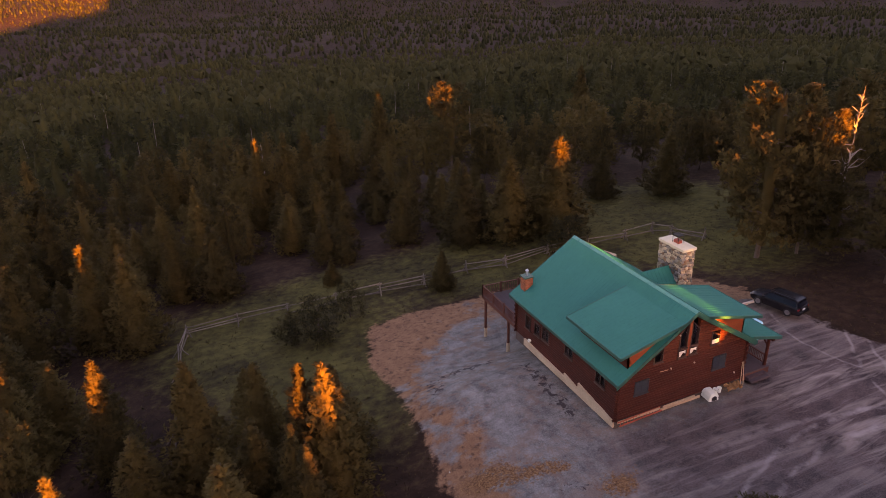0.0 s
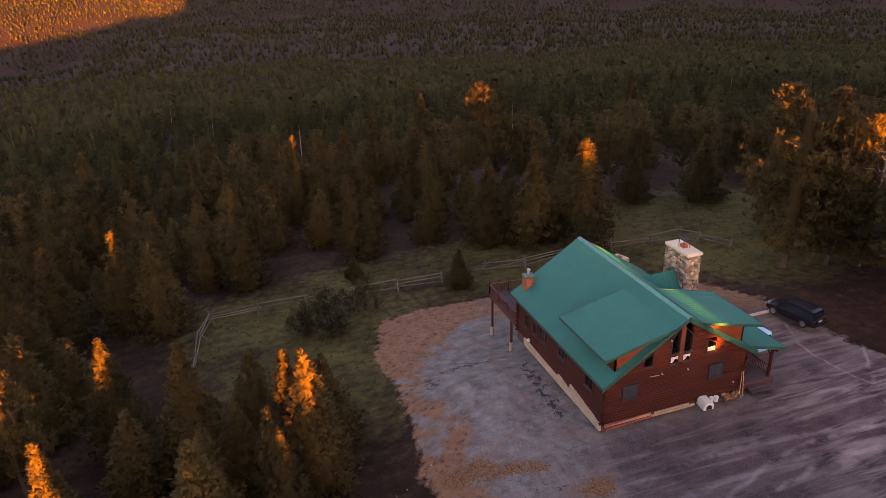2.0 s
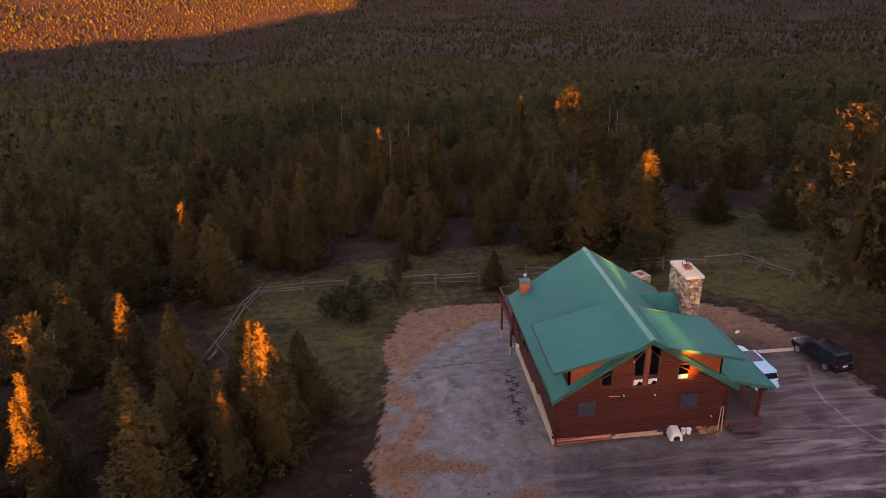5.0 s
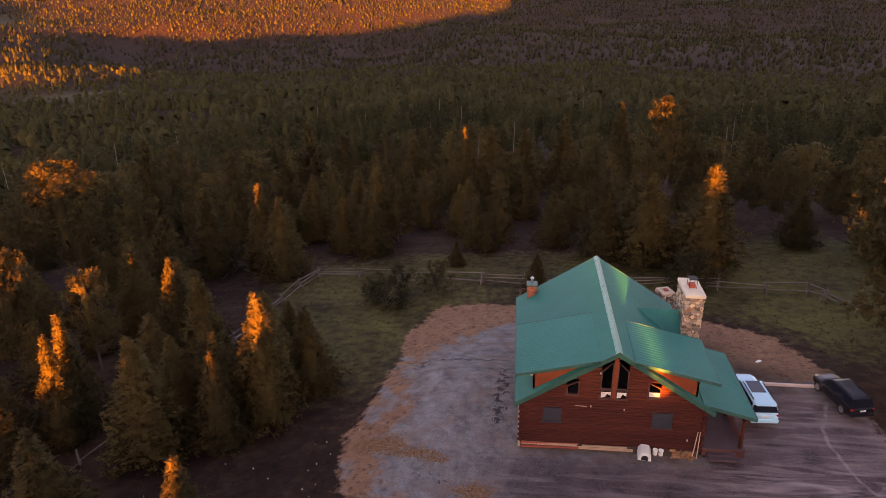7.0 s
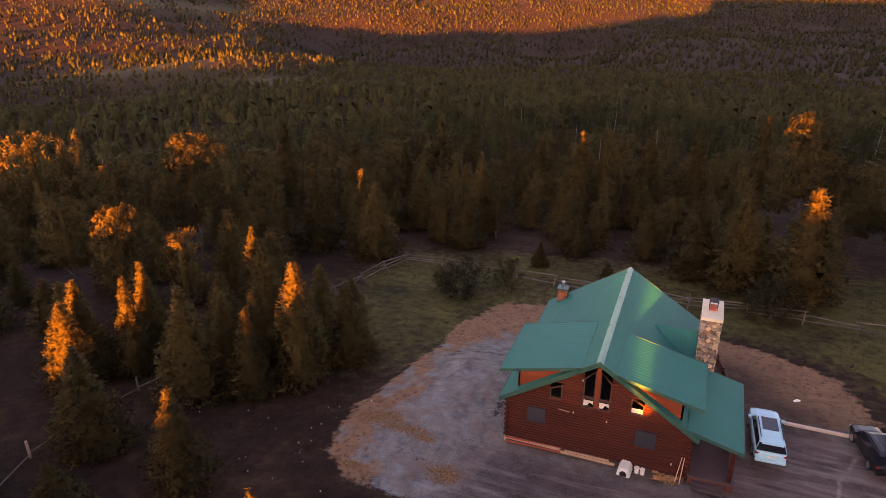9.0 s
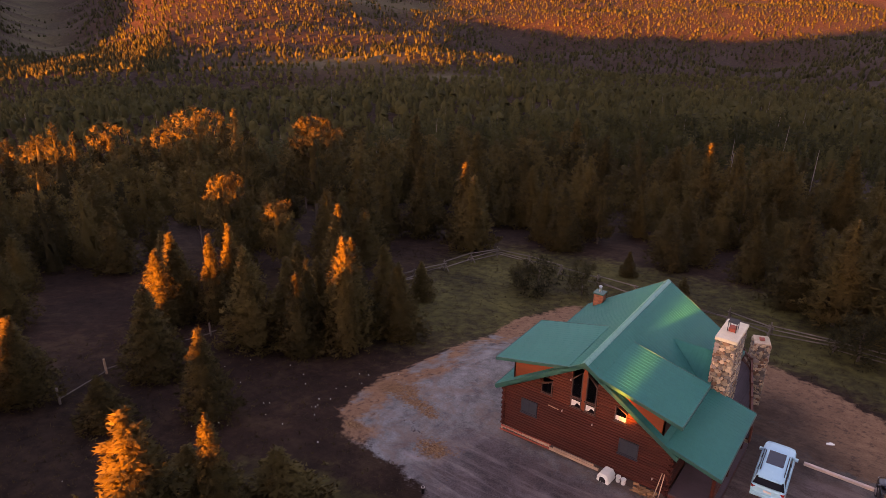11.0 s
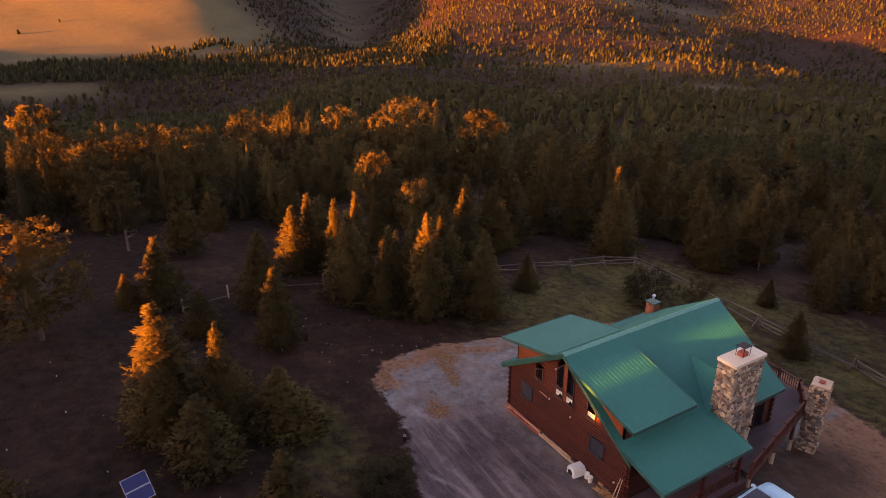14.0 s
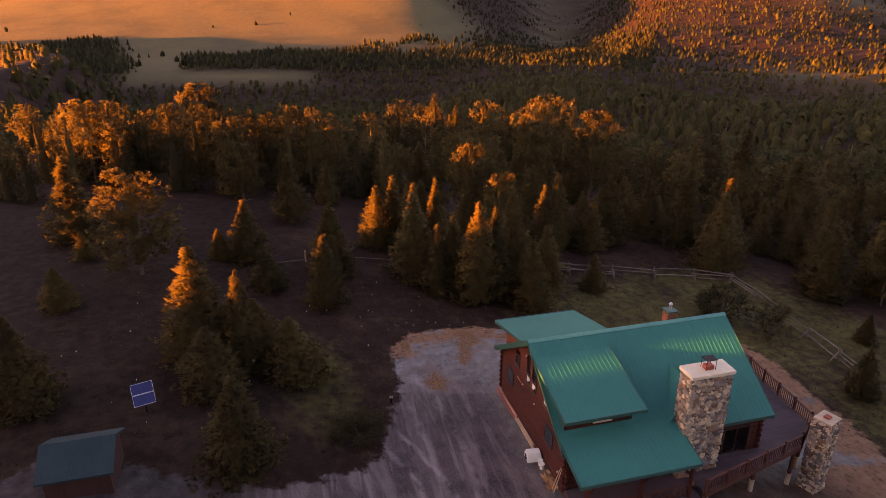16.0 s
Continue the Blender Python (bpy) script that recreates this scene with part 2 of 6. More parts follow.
def ground_mat():
    m, nt, p, co = blank("yard_and_forest_floor")
    n1, n2, n3 = noise_of(nt, co, 0.12, 5, 0.6), noise_of(nt, co, 0.9, 6, 0.65), noise_of(nt, co, 9.0, 4, 0.7)
    mixed = calc(nt, "ADD", calc(nt, "MULTIPLY", n1, 0.5), calc(nt, "MULTIPLY", n2, 0.5))
    soil = ramp(nt, mixed, [(0.34, (0.015, 0.0078, 0.0052)), (0.5, (0.032, 0.0165, 0.0110)), (0.62, (0.062, 0.036, 0.020))])
    green = ramp(nt, mixed, [(0.36, (0.022, 0.017, 0.008)), (0.62, (0.110, 0.098, 0.028))])
    base = mix(nt, ramp(nt, calc(nt, "ADD", attr(nt, "green"), calc(nt, "MULTIPLY", calc(nt, "SUBTRACT", n2, 0.5), 0.9)), [(0.35, (0, 0, 0)), (0.75, (1, 1, 1))]), soil, green)
    dry = ramp(nt, mixed, [(0.3, (0.086, 0.074, 0.032)), (0.7, (0.136, 0.116, 0.050))])
    dry = mix(nt, calc(nt, "MULTIPLY", ramp(nt, noise_of(nt, co, 0.008, 5, 0.6), [(0.45, (0, 0, 0)), (0.62, (1, 1, 1))]), 0.6), dry, (0.062, 0.060, 0.030))
    base = mix(nt, attr(nt, "meadow"), base, dry)
    # soil darker in the south-west, fading out before the far slopes
    base = mix(nt, attr(nt, "dark_soil"), base, ramp(nt, n2, [(0.35, (0.010, 0.0056, 0.0040)), (0.65, (0.034, 0.0205, 0.0138))]))
    # gravel yard: blue-grey stone, brown dirt at its rim, straw and wheel tracks
    grit = ramp(nt, calc(nt, "ADD", calc(nt, "MULTIPLY", n2, 0.6), calc(nt, "MULTIPLY", n3, 0.4)), [(0.36, (0.078, 0.077, 0.074)), (0.63, (0.270, 0.270, 0.252))])
    blot = noise_of(nt, co, 0.33, 5, 0.65)
    grit = mix(nt, calc(nt, "MULTIPLY", ramp(nt, noise_of(nt, co, 0.55, 6, 0.68, None, 0.5), [(0.47, (0, 0, 0)), (0.62, (1, 1, 1))]), 0.6), grit, (0.20, 0.125, 0.090))
    packed = ramp(nt, calc(nt, "ADD", calc(nt, "MULTIPLY", blot, 0.6), calc(nt, "MULTIPLY", n3, 0.4)), [(0.38, (0.040, 0.029, 0.030)), (0.60, (0.142, 0.102, 0.096))])
    grit = mix(nt, calc(nt, "MULTIPLY", attr(nt, "driven"), 0.88), grit, packed)
    streak = noise_of(nt, co, 0.6, 6, 0.62, (0.24, 1.7, 1), 0.9)
    grit = mix(nt, calc(nt, "MULTIPLY", ramp(nt, streak, [(0.46, (0, 0, 0)), (0.66, (1, 1, 1))]), calc(nt, "ADD", calc(nt, "MULTIPLY", attr(nt, "driven"), 0.36), 0.08)), grit, (0.36, 0.30, 0.265))
    # gravel darker towards the southern end of the yard
    grit = mix(nt, attr(nt, "south_dark"), grit, ramp(nt, n2, [(0.3, (0.030, 0.025, 0.024)), (0.7, (0.085, 0.072, 0.068))]))
    g = attr(nt, "gravel")
    rim = calc(nt, "ADD", calc(nt, "MULTIPLY", g, -0.085), calc(nt, "ADD", attr(nt, "dirt"), calc(nt, "MULTIPLY", calc(nt, "SUBTRACT", blot, 0.5), 2.6)))
    dirt = ramp(nt, calc(nt, "ADD", calc(nt, "MULTIPLY", n2, 0.5), calc(nt, "MULTIPLY", n3, 0.5)), [(0.3, (0.15, 0.075, 0.044)), (0.7, (0.36, 0.195, 0.108))])
    dirt = mix(nt, calc(nt, "MULTIPLY", ramp(nt, noise_of(nt, co, 2.2, 6, 0.7), [(0.52, (0, 0, 0)), (0.64, (1, 1, 1))]), 0.7), dirt, (0.055, 0.032, 0.024))
    yard = mix(nt, ramp(nt, rim, [(0.25, (0, 0, 0)), (0.55, (1, 1, 1))]), grit, dirt)
    # dark brown soil beside the deck, with some shade put into its colour
    yard = mix(nt, attr(nt, "shade_soil"), yard, ramp(nt, n2, [(0.3, (0.030, 0.019, 0.015)), (0.7, (0.075, 0.048, 0.036))]))
    straw = ramp(nt, noise_of(nt, co, 7.0, 6, 0.8), [(0.34, (0.070, 0.034, 0.020)), (0.5, (0.19, 0.094, 0.044)), (0.64, (0.36, 0.20, 0.092))])
    # curved wheel tracks pressed pale into the gravel
    wob = noise_of(nt, co, 0.35, 3, 0.5)
    for cx, cy, rad, wide, amount in TRACKS:
        d = nt.nodes.new("ShaderNodeVectorMath")
        d.operation = "DISTANCE"
        nt.links.new(co, d.inputs[0])
        d.inputs[1].default_value = (cx, cy, 0)
        off = calc(nt, "ABSOLUTE", calc(nt, "SUBTRACT", calc(nt, "ADD", d.outputs["Value"], calc(nt, "MULTIPLY", wob, 1.2)), rad + 0.6))
        line = ramp(nt, calc(nt, "DIVIDE", off, wide), [(0.25, (1, 1, 1)), (1.0, (0, 0, 0))])
        worn = ramp(nt, blot, [(0.42, (0, 0, 0)), (0.58, (1, 1, 1))])
        yard = mix(nt, calc(nt, "MULTIPLY", calc(nt, "MULTIPLY", line, worn), amount), yard, (0.42, 0.37, 0.35))
    n4 = noise_of(nt, co, 3.2, 5, 0.7)
    tuft = calc(nt, "ADD", calc(nt, "MULTIPLY", calc(nt, "SUBTRACT", n2, 0.5), 1.3), calc(nt, "MULTIPLY", calc(nt, "SUBTRACT", n4, 0.5), 2.0))
    yard = mix(nt, ramp(nt, calc(nt, "ADD", attr(nt, "straw"), tuft), [(0.32, (0, 0, 0)), (0.78, (1, 1, 1))]), yard, straw)
    clod = calc(nt, "ADD", attr(nt, "clods"), calc(nt, "MULTIPLY", calc(nt, "SUBTRACT", noise_of(nt, co, 1.9, 6, 0.7, None, 0.6), 0.5), 3.2))
    yard = mix(nt, calc(nt, "MULTIPLY", ramp(nt, clod, [(0.78, (0, 0, 0)), (1.0, (1, 1, 1))]), 0.85), yard, (0.038, 0.030, 0.032))
    edge = calc(nt, "ADD", g, calc(nt, "MULTIPLY", calc(nt, "SUBTRACT", n2, 0.5), 3.2))
    col = mix(nt, ramp(nt, edge, [(0.0, (0, 0, 0)), (0.5, (1, 1, 1))]), base, yard)
    nt.links.new(col, p.inputs["Base Color"])
    p.inputs["Roughness"].default_value = 0.95
    p.inputs["Specular IOR Level"].default_value = 0.12
    bump(nt, p, calc(nt, "ADD", n2, calc(nt, "MULTIPLY", n3, 0.5)), 0.8, 0.12)
    return m


# ---- mesh helpers ----
def part(name, bm, material, parent, label="", kind=""):
    me = bpy.data.meshes.new(name)
    bmesh.ops.recalc_face_normals(bm, faces=bm.faces)
    bm.to_mesh(me)
    bm.free()
    me.materials.append(material)
    ob = new(name, me)
    ob.parent = parent
    return tagged(ob, label, "", "", kind)


def thing(name, label, category, at=(0, 0, 0), rz=0.0, group="", kind=""):
    e = new(name)
    e.matrix_basis = pose(*at, 0, 0, rz)
    return tagged(e, label, category, group, kind)


def box(bm, x0, x1, y0, y1, z0, z1, bev=0.0):
    v = [bm.verts.new((x, y, z)) for z in (z0, z1) for x, y in ((x0, y0), (x1, y0), (x1, y1), (x0, y1))]
    fs = [bm.faces.new([v[i] for i in q]) for q in ((3, 2, 1, 0), (4, 5, 6, 7), (0, 1, 5, 4), (1, 2, 6, 5), (2, 3, 7, 6), (3, 0, 4, 7))]
    if bev:
        bmesh.ops.bevel(bm, geom=list({e for f in fs for e in f.edges}), offset=bev, segments=2, affect="EDGES", profile=0.6)
    return v


def boxed(x0, x1, y0, y1, z0, z1, bev=0.0):
    bm = bmesh.new()
    box(bm, x0, x1, y0, y1, z0, z1, bev)
    return bm


def rod(bm, a, b, r0, r1=None, n=8):
    """A tapered round bar from a to b."""
    a, b = Vector(a), Vector(b)
    r1 = r0 if r1 is None else r1
    q = (b - a).to_track_quat("Z", "Y")
    rings = []
    for c, r in ((a, r0), (b, r1)):
        rings.append([bm.verts.new(c + q @ Vector((r * math.cos(t), r * math.sin(t), 0))) for t in (2 * math.pi * i / n for i in range(n))])
    for i in range(n):
        j = (i + 1) % n
        bm.faces.new((rings[0][i], rings[0][j], rings[1][j], rings[1][i]))
    bm.faces.new(rings[0][::-1])
    bm.faces.new(rings[1])


def rodded(a, b, r0, r1=None, n=8):
    bm = bmesh.new()
    rod(bm, a, b, r0, r1, n)
    return bm


def prism(bm, pts, drop):
    """A slab: the outline pts, and the same moved by drop."""
    top = [bm.verts.new(p) for p in pts]
    low = [bm.verts.new(Vector(p) + Vector(drop)) for p in pts]
    bm.faces.new(top)
    bm.faces.new(low[::-1])
    for i in range(len(pts)):
        j = (i + 1) % len(pts)
        bm.faces.new((top[i], low[i], low[j], top[j]))


def prismed(pts, drop):
    bm = bmesh.new()
    prism(bm, pts, drop)
    return bm


def crown_way(verts, tris, axis, f, seed):
    """Soft shading of foliage: sprays share the lie of their crown; their faces are turned outwards."""
    rng = np.random.default_rng(seed)
    d = verts[:, :2] - axis
    d = d / (np.linalg.norm(d, axis=1, keepdims=True) + 1e-6)
    n = np.c_[0.85 * d, 0.12 + 0.85 * f] + np.repeat(rng.normal(0, 0.22, (len(verts) // 18 + 1, 3)), 18, 0)[:len(verts)]
    n /= np.linalg.norm(n, axis=1, keepdims=True)
    g = np.cross(verts[tris[:, 1]] - verts[tris[:, 0]], verts[tris[:, 2]] - verts[tris[:, 0]])
    back = np.einsum("ij,ij->i", g, n[tris[:, 0]]) < 0
    tris = tris.copy()
    tris[back] = tris[back][:, [0, 2, 1]]
    return tris, n


def np_mesh(name, verts, tris, tint, material, normals=None):
    me = bpy.data.meshes.new(name)
    n, f = len(verts), len(tris)
    me.vertices.add(n)
    me.vertices.foreach_set("co", np.ascontiguousarray(verts, np.float32).ravel())
    me.loops.add(3 * f)
    me.loops.foreach_set("vertex_index", np.ascontiguousarray(tris, np.int32).ravel())
    me.polygons.add(f)
    me.polygons.foreach_set("loop_start", np.arange(0, 3 * f, 3, dtype=np.int32))
    me.polygons.foreach_set("loop_total", np.full(f, 3, np.int32))
    me.update(calc_edges=True)
    a = me.attributes.new("tint", "FLOAT", "POINT")
    a.data.foreach_set("value", np.ascontiguousarray(tint, np.float32))
    me.materials.append(material)
    if normals is not None:
        a = me.attributes.new("custom_normal", "FLOAT_VECTOR", "POINT")
        a.data.foreach_set("vector", np.ascontiguousarray(normals, np.float32).ravel())
    return me


# ---- ground ----
def step(a, b, v):
    t = np.clip((v - a) / (b - a), 0, 1)
    return t * t * (3 - 2 * t)


def hills(x, y):
    """Low rolling relief, from crossed waves."""
    return (np.sin(x * 0.011 + 1.3) * np.cos(y * 0.009 - 0.4) + 0.5 * np.sin(x * 0.023 - y * 0.017 + 2.0) + 0.3 * np.sin(x * 0.041 + y * 0.052))


def height(x, y):
    x, y = np.asarray(x, float), np.asarray(y, float)
    ys = np.where(y < -28, -28 + (np.maximum(y, -160) + 28) * 0.2, y)
    z = 0.044 * np.clip(x, -90, 90) - 0.134 * ys - 0.45
    # the levelled yard
    w = step(-15, -5, x) * (1 - step(30, 42, x)) * step(-22, -7, y) * (1 - step(8, 17, y))
    z = z + (0.02 - z) * w
    r = np.hypot(x - 6, y + 8)
    az = np.degrees(np.arctan2(-(x - 6), y + 8))          # to the west of north
    # the shoulder in the south-west sinks towards the west, shaped for the valley's shadow
    z = np.minimum(z, np.interp(x, [-1700, -1300, -1100, -900, -750, -550, -400, -300, -200, -110], [-120, -80, -50, -22, 9, 4, -3, -5, -4, 60]) + 60 * step(-90, -40, y))
    # the long slope to the valley floor
    fall = 0.150 - 0.02 * step(10, 80, az) - 0.06 * step(0, 80, -az)
    deep = fall * r
    lim = 136 - 14 * step(40, 80, az)
    valley = -((np.maximum(deep, 0.01) ** -4 + lim ** -4) ** -0.25)
    z = z + (valley - z) * step(60, 170, r) * (1 - step(114, 140, az)) * (1 - step(95, 130, -az))
    # the dry meadow hill in the west, its open side to the south, and the wooded hills behind the valley
    z = z + (300 - 270 * step(76, 122, az)) * step(985, 2550, r) * step(64, 79, az) * (1 - step(125, 160, az))
    z = z + 75 * step(1420 + 450 * (1 - step(22, 34, az)), 3150, r) * (1 - 0.5 * step(50, 66, az) - 0.5 * step(64, 70, az)) * step(-80, -30, az) * (0.08 + 0.92 * step(-8, 26, az))
    z = z + 12 * np.exp(-((x + 620) / 260) ** 2 - ((y - 760) / 130) ** 2) - 26 * np.exp(-((x + 320) / 150) ** 2 - ((y - 250) / 150) ** 2) - 16 * np.exp(-((x + 640) / 200) ** 2 - ((y - 470) / 110) ** 2) - 18 * np.exp(-((x + 330) / 180) ** 2 - ((y - 60) / 130) ** 2)
    z = z - 28 * step(200, 520, r) * (1 - step(700, 1000, r)) * step(66, 80, az) * (1 - step(118, 140, az))
    z = z + 70 * step(1100, 1900, r) * step(38, 48, az) * (1 - step(59, 66, az))
    z = z - 18 * np.exp(-((x + 780) / 170) ** 2 - ((y - 170) / 170) ** 2)
    z = z - 48 * step(880, 1200, r) * (1 - step(1600, 2100, r)) * step(2, 12, az) * (1 - step(30, 38, az))
    z = z - 24 * step(1450, 1700, r) * (1 - step(2050, 2350, r)) * (1 - step(13, 19, az)) - 30 * step(1850, 2300, r) * (1 - step(3, 9, az)) * step(-3, 2, az)
    z = z - 55 * np.exp(-((az - 68) / 7) ** 2) * step(1000, 1800, r)
    z = z + 420 * step(2700, 4600, r) * step(-300, 700, y)
    z = z + hills(x, y) * (2.5 * step(150, 700, r) + 4.0 * step(450, 1100, r)) * (1 - 0.85 * step(64, 76, az))
    # the low wooded rise in the south, unseen, its crest shaped to cast shade
    south = step(-48, -92, y) * step(-200, -120, x)
    crest = -10.5 + 8.0 * step(-195, -150, x) + 6.6 * step(-130, -62, x) + 5.1 * step(-66, -52, x) + 0.5 * step(-16, -10, x) + 2.3 * step(-3, 4, x) + 11.0 * step(33.8, 35.2, x) + 46.0 * step(62, 105, x) - 7.0 * step(42, 42.8, x) * (1 - step(48, 49.5, x)) - 4.8 * np.exp(-((x - 12) / 11) ** 6) + 4.0 * np.exp(-((x + 56) / 6) ** 2) + 4.0 * np.exp(-((x + 20.5) / 2.2) ** 2) - 5.5 * np.exp(-((x + 32) / 3) ** 2) + 2.5 * np.exp(-((x + 22.6) / 1.6) ** 2) + 0.4 * np.exp(-((x + 15) / 3) ** 2) + 2.4 * np.exp(-((x + 46.5) / 5) ** 2)
    z = z + (crest - z) * south
    # its lower continuation in the south-west, a ridge added to shade the valley
    spur = np.interp(x, [-1700, -1250, -1050, -930, -800, -680, -520, -400, -300, -200, -110], [-57, -41, -42, -40, -45, -43, -38, -31, -19, -6, 2])
    far_west = 1 - step(-215, -185, x)
    line_y = -180 - 0.55 * np.maximum(0, -600 - x)
    z = z + (spur - z) * np.exp(-((y - line_y) / 40) ** 2) * far_west * step(-1350, -1250, x)
    z = z + (np.minimum(z, spur - 25) - z) * step(-190, -240, y) * far_west * step(106, 112, az)
    return z


YARD = [(1, 29.7), (-4.6, 30.5), (-9, 30), (-11.7, 21.6), (-11.4, 13.5), (-12.3, 6.0), (-13.3, 1.0), (-12.2, -4.7), (-9.8, -7.2), (-6.2, -7.4),
        (-1.2, -8.4), (4.6, -10.7), (6.3, -12.1), (7.2, -15.1), (8.3, -19), (6, -25.5), (4, -31), (9, -37), (20, -40), (34, -30), (36, -10), (31, -1),
        (27, -1), (25.5, 5), (25.5, 12.5), (25, 17), (24, 21), (18.8, 25), (14, 27), (8, 29)]


def inside(x, y, poly):
    """Signed distance to the outline, positive within."""
    d, odd = np.full(x.shape, 1e9), np.zeros(x.shape, bool)
    for (ax, ay), (bx, by) in zip(poly, poly[1:] + poly[:1]):
        t = np.clip(((x - ax) * (bx - ax) + (y - ay) * (by - ay)) / ((bx - ax) ** 2 + (by - ay) ** 2), 0, 1)
        d = np.minimum(d, np.hypot(x - ax - t * (bx - ax), y - ay - t * (by - ay)))
        odd ^= ((ay > y) != (by > y)) & (x < (bx - ax) * (y - ay) / (by - ay + 1e-12) + ax)
    return np.where(odd, d, -d)


def spots(x, y, places):
    return sum(np.exp(-(((x - a) / r) ** 2 + ((y - b) / s) ** 2)) for a, b, r, s in places)


def axis_steps(lo, hi, fine, reach):
    core = np.arange(lo, hi + fine, fine)
    out, d = [], fine
    p = 0.0
    while p < reach:
        d *= 1.085
        p += d
        out.append(p)
    out = np.array(out)
    return np.concatenate([(lo - out)[::-1], core, core[-1] + out])


def open_land(r, az):
    """The bare western hill, and the strip of meadow at its foot."""
    hill = step(1065, 1090, r + 14 * np.sin(az * 0.9) - 230 * step(97, 101, az)) * step(72, 77, az + 2.5 * np.sin(r * 0.006))
    foot = step(845, 860, r + 8 * np.sin(az * 1.7)) * (1 - step(925, 945, r)) * step(84, 88, az) * (1 - step(99, 102, az))
    foot = foot + step(845, 860, r) * step(95.5, 97, az) * (1 - step(99, 102, az))
    return np.clip(hill + foot + 0.9 * np.exp(-((az - 66.5) / 1.3) ** 2) * step(1250, 1500, r), 0, 1)


def build_ground():
    gx, gy = axis_steps(-36, 46, 0.7, 4600), axis_steps(-38, 48, 0.7, 4600)
    x, y = np.meshgrid(gx, gy)
    x, y = x.ravel(), y.ravel()
    z = height(x, y)
    rng = np.random.default_rng(5)
    z = z + rng.normal(0, 0.006, z.shape)
    nx, ny = len(gx), len(gy)
    i = np.arange(nx * ny).reshape(ny, nx)
    a, b, c, d = i[:-1, :-1].ravel(), i[:-1, 1:].ravel(), i[1:, 1:].ravel(), i[1:, :-1].ravel()
    tris = np.concatenate([np.c_[a, b, c], np.c_[a, c, d]])
    me = np_mesh("ground", np.c_[x, y, z], tris, np.zeros(len(x)), ground_mat())
    r, az = np.hypot(x - 6, y + 8), np.degrees(np.arctan2(-(x - 6), y + 8))
    g = inside(x, y, YARD)
    green = spots(x, y, [(-16, 20, 12, 16), (-4, 45, 30, 8), (38, 38, 18, 12), (-4, -14, 9, 4), (28, 33, 13, 8), (40, 47, 13, 13), (12, 33, 14, 5), (-20, 34, 12, 8), (34, 22, 9, 12)]) * 0.82 + 0.25 * step(900, 1300, r)
    meadow = open_land(r, az) + 0.8 * spots(x, y, [(-690, 655, 110, 60), (-560, 480, 60, 40), (300, 700, 60, 30), (-430, 610, 90, 30), (-1340, 1300, 170, 120), (-1240, 1520, 120, 90)])
    dirt = 1.05 * step(15, 24, y) * (1 - step(8, 14, x)) + 1.5 * step(7, 12, y) * step(10.5, 13, x) + 0.78 * (1 - step(-11, -2, x)) - 0.10 - 0.5 * step(10, 14, x) * (1 - step(0, 8, y))
    straw = spots(x, y, [(-10.2, 0.2, 2.3, 1.3), (-3.1, -4.6, 1.5, 1.0), (-7.6, -0.9, 1.6, 0.6), (-5.6, -1.4, 1.3, 0.5), (-9.4, -6.0, 1.2, 0.6)])
    for name, v in (("gravel", g), ("green", np.clip(green, 0, 1)), ("meadow", np.clip(meadow, 0, 1)), ("dirt", dirt), ("straw", np.clip(straw, 0, 1)), ("clods", np.clip(spots(x, y, [(-1.7, 4.2, 0.9, 2.6), (-1.4, 9.0, 0.9, 3.0), (-4.5, 14.5, 4.0, 1.2), (-8.6, 12.5, 1.2, 1.8), (-6.0, -3.4, 2.5, 0.5)]), 0, 1)), ("south_dark", step(-15, -25, y)), ("dark_soil", 0.75 * step(-11, -19, y) * (1 - step(4, 8, x)) * (1 - step(60, 110, r))), ("shade_soil", 0.85 * np.clip(1.4 * spots(x, y, [(16.5, 10.8, 5.5, 3.4), (15, 17, 3.5, 4.5)]), 0, 1)), ("driven", (1 - step(-2.5, 0.5, y)) * step(-6, 1, x) + step(12, 14, x) * (1 - step(6, 12, y)))):
        at = me.attributes.new(name, "FLOAT", "POINT")
        at.data.foreach_set("value", np.ascontiguousarray(v, np.float32))
    for poly in me.polygons:
        poly.use_smooth = True
    tagged(new("ground", me), "sloping earth with a gravel yard and dry grass", "ground", kind="structure")


build_ground()


def ground_z(x, y):
    return float(height(x, y))


# ---- the house ----
RX, RZ, PITCH = 6.0, 7.97, 0.649          # ridge line and slope of the main roof
Y0, Y1 = -0.54, 14.55                      # roof ends
WX, WY = 12.0, 14.0                        # log walls
BASE = 0.20
DL_TOP, DL_EAVE, DL_Y = (4.9, 7.30), (-0.5, 5.99), 5.9
DR_TOP, DR_EAVE, DR_Y = (7.1, 7.30), (12.49, 5.99), 4.91


def main_roof_z(x):
    return RZ - PITCH * abs(x - RX)


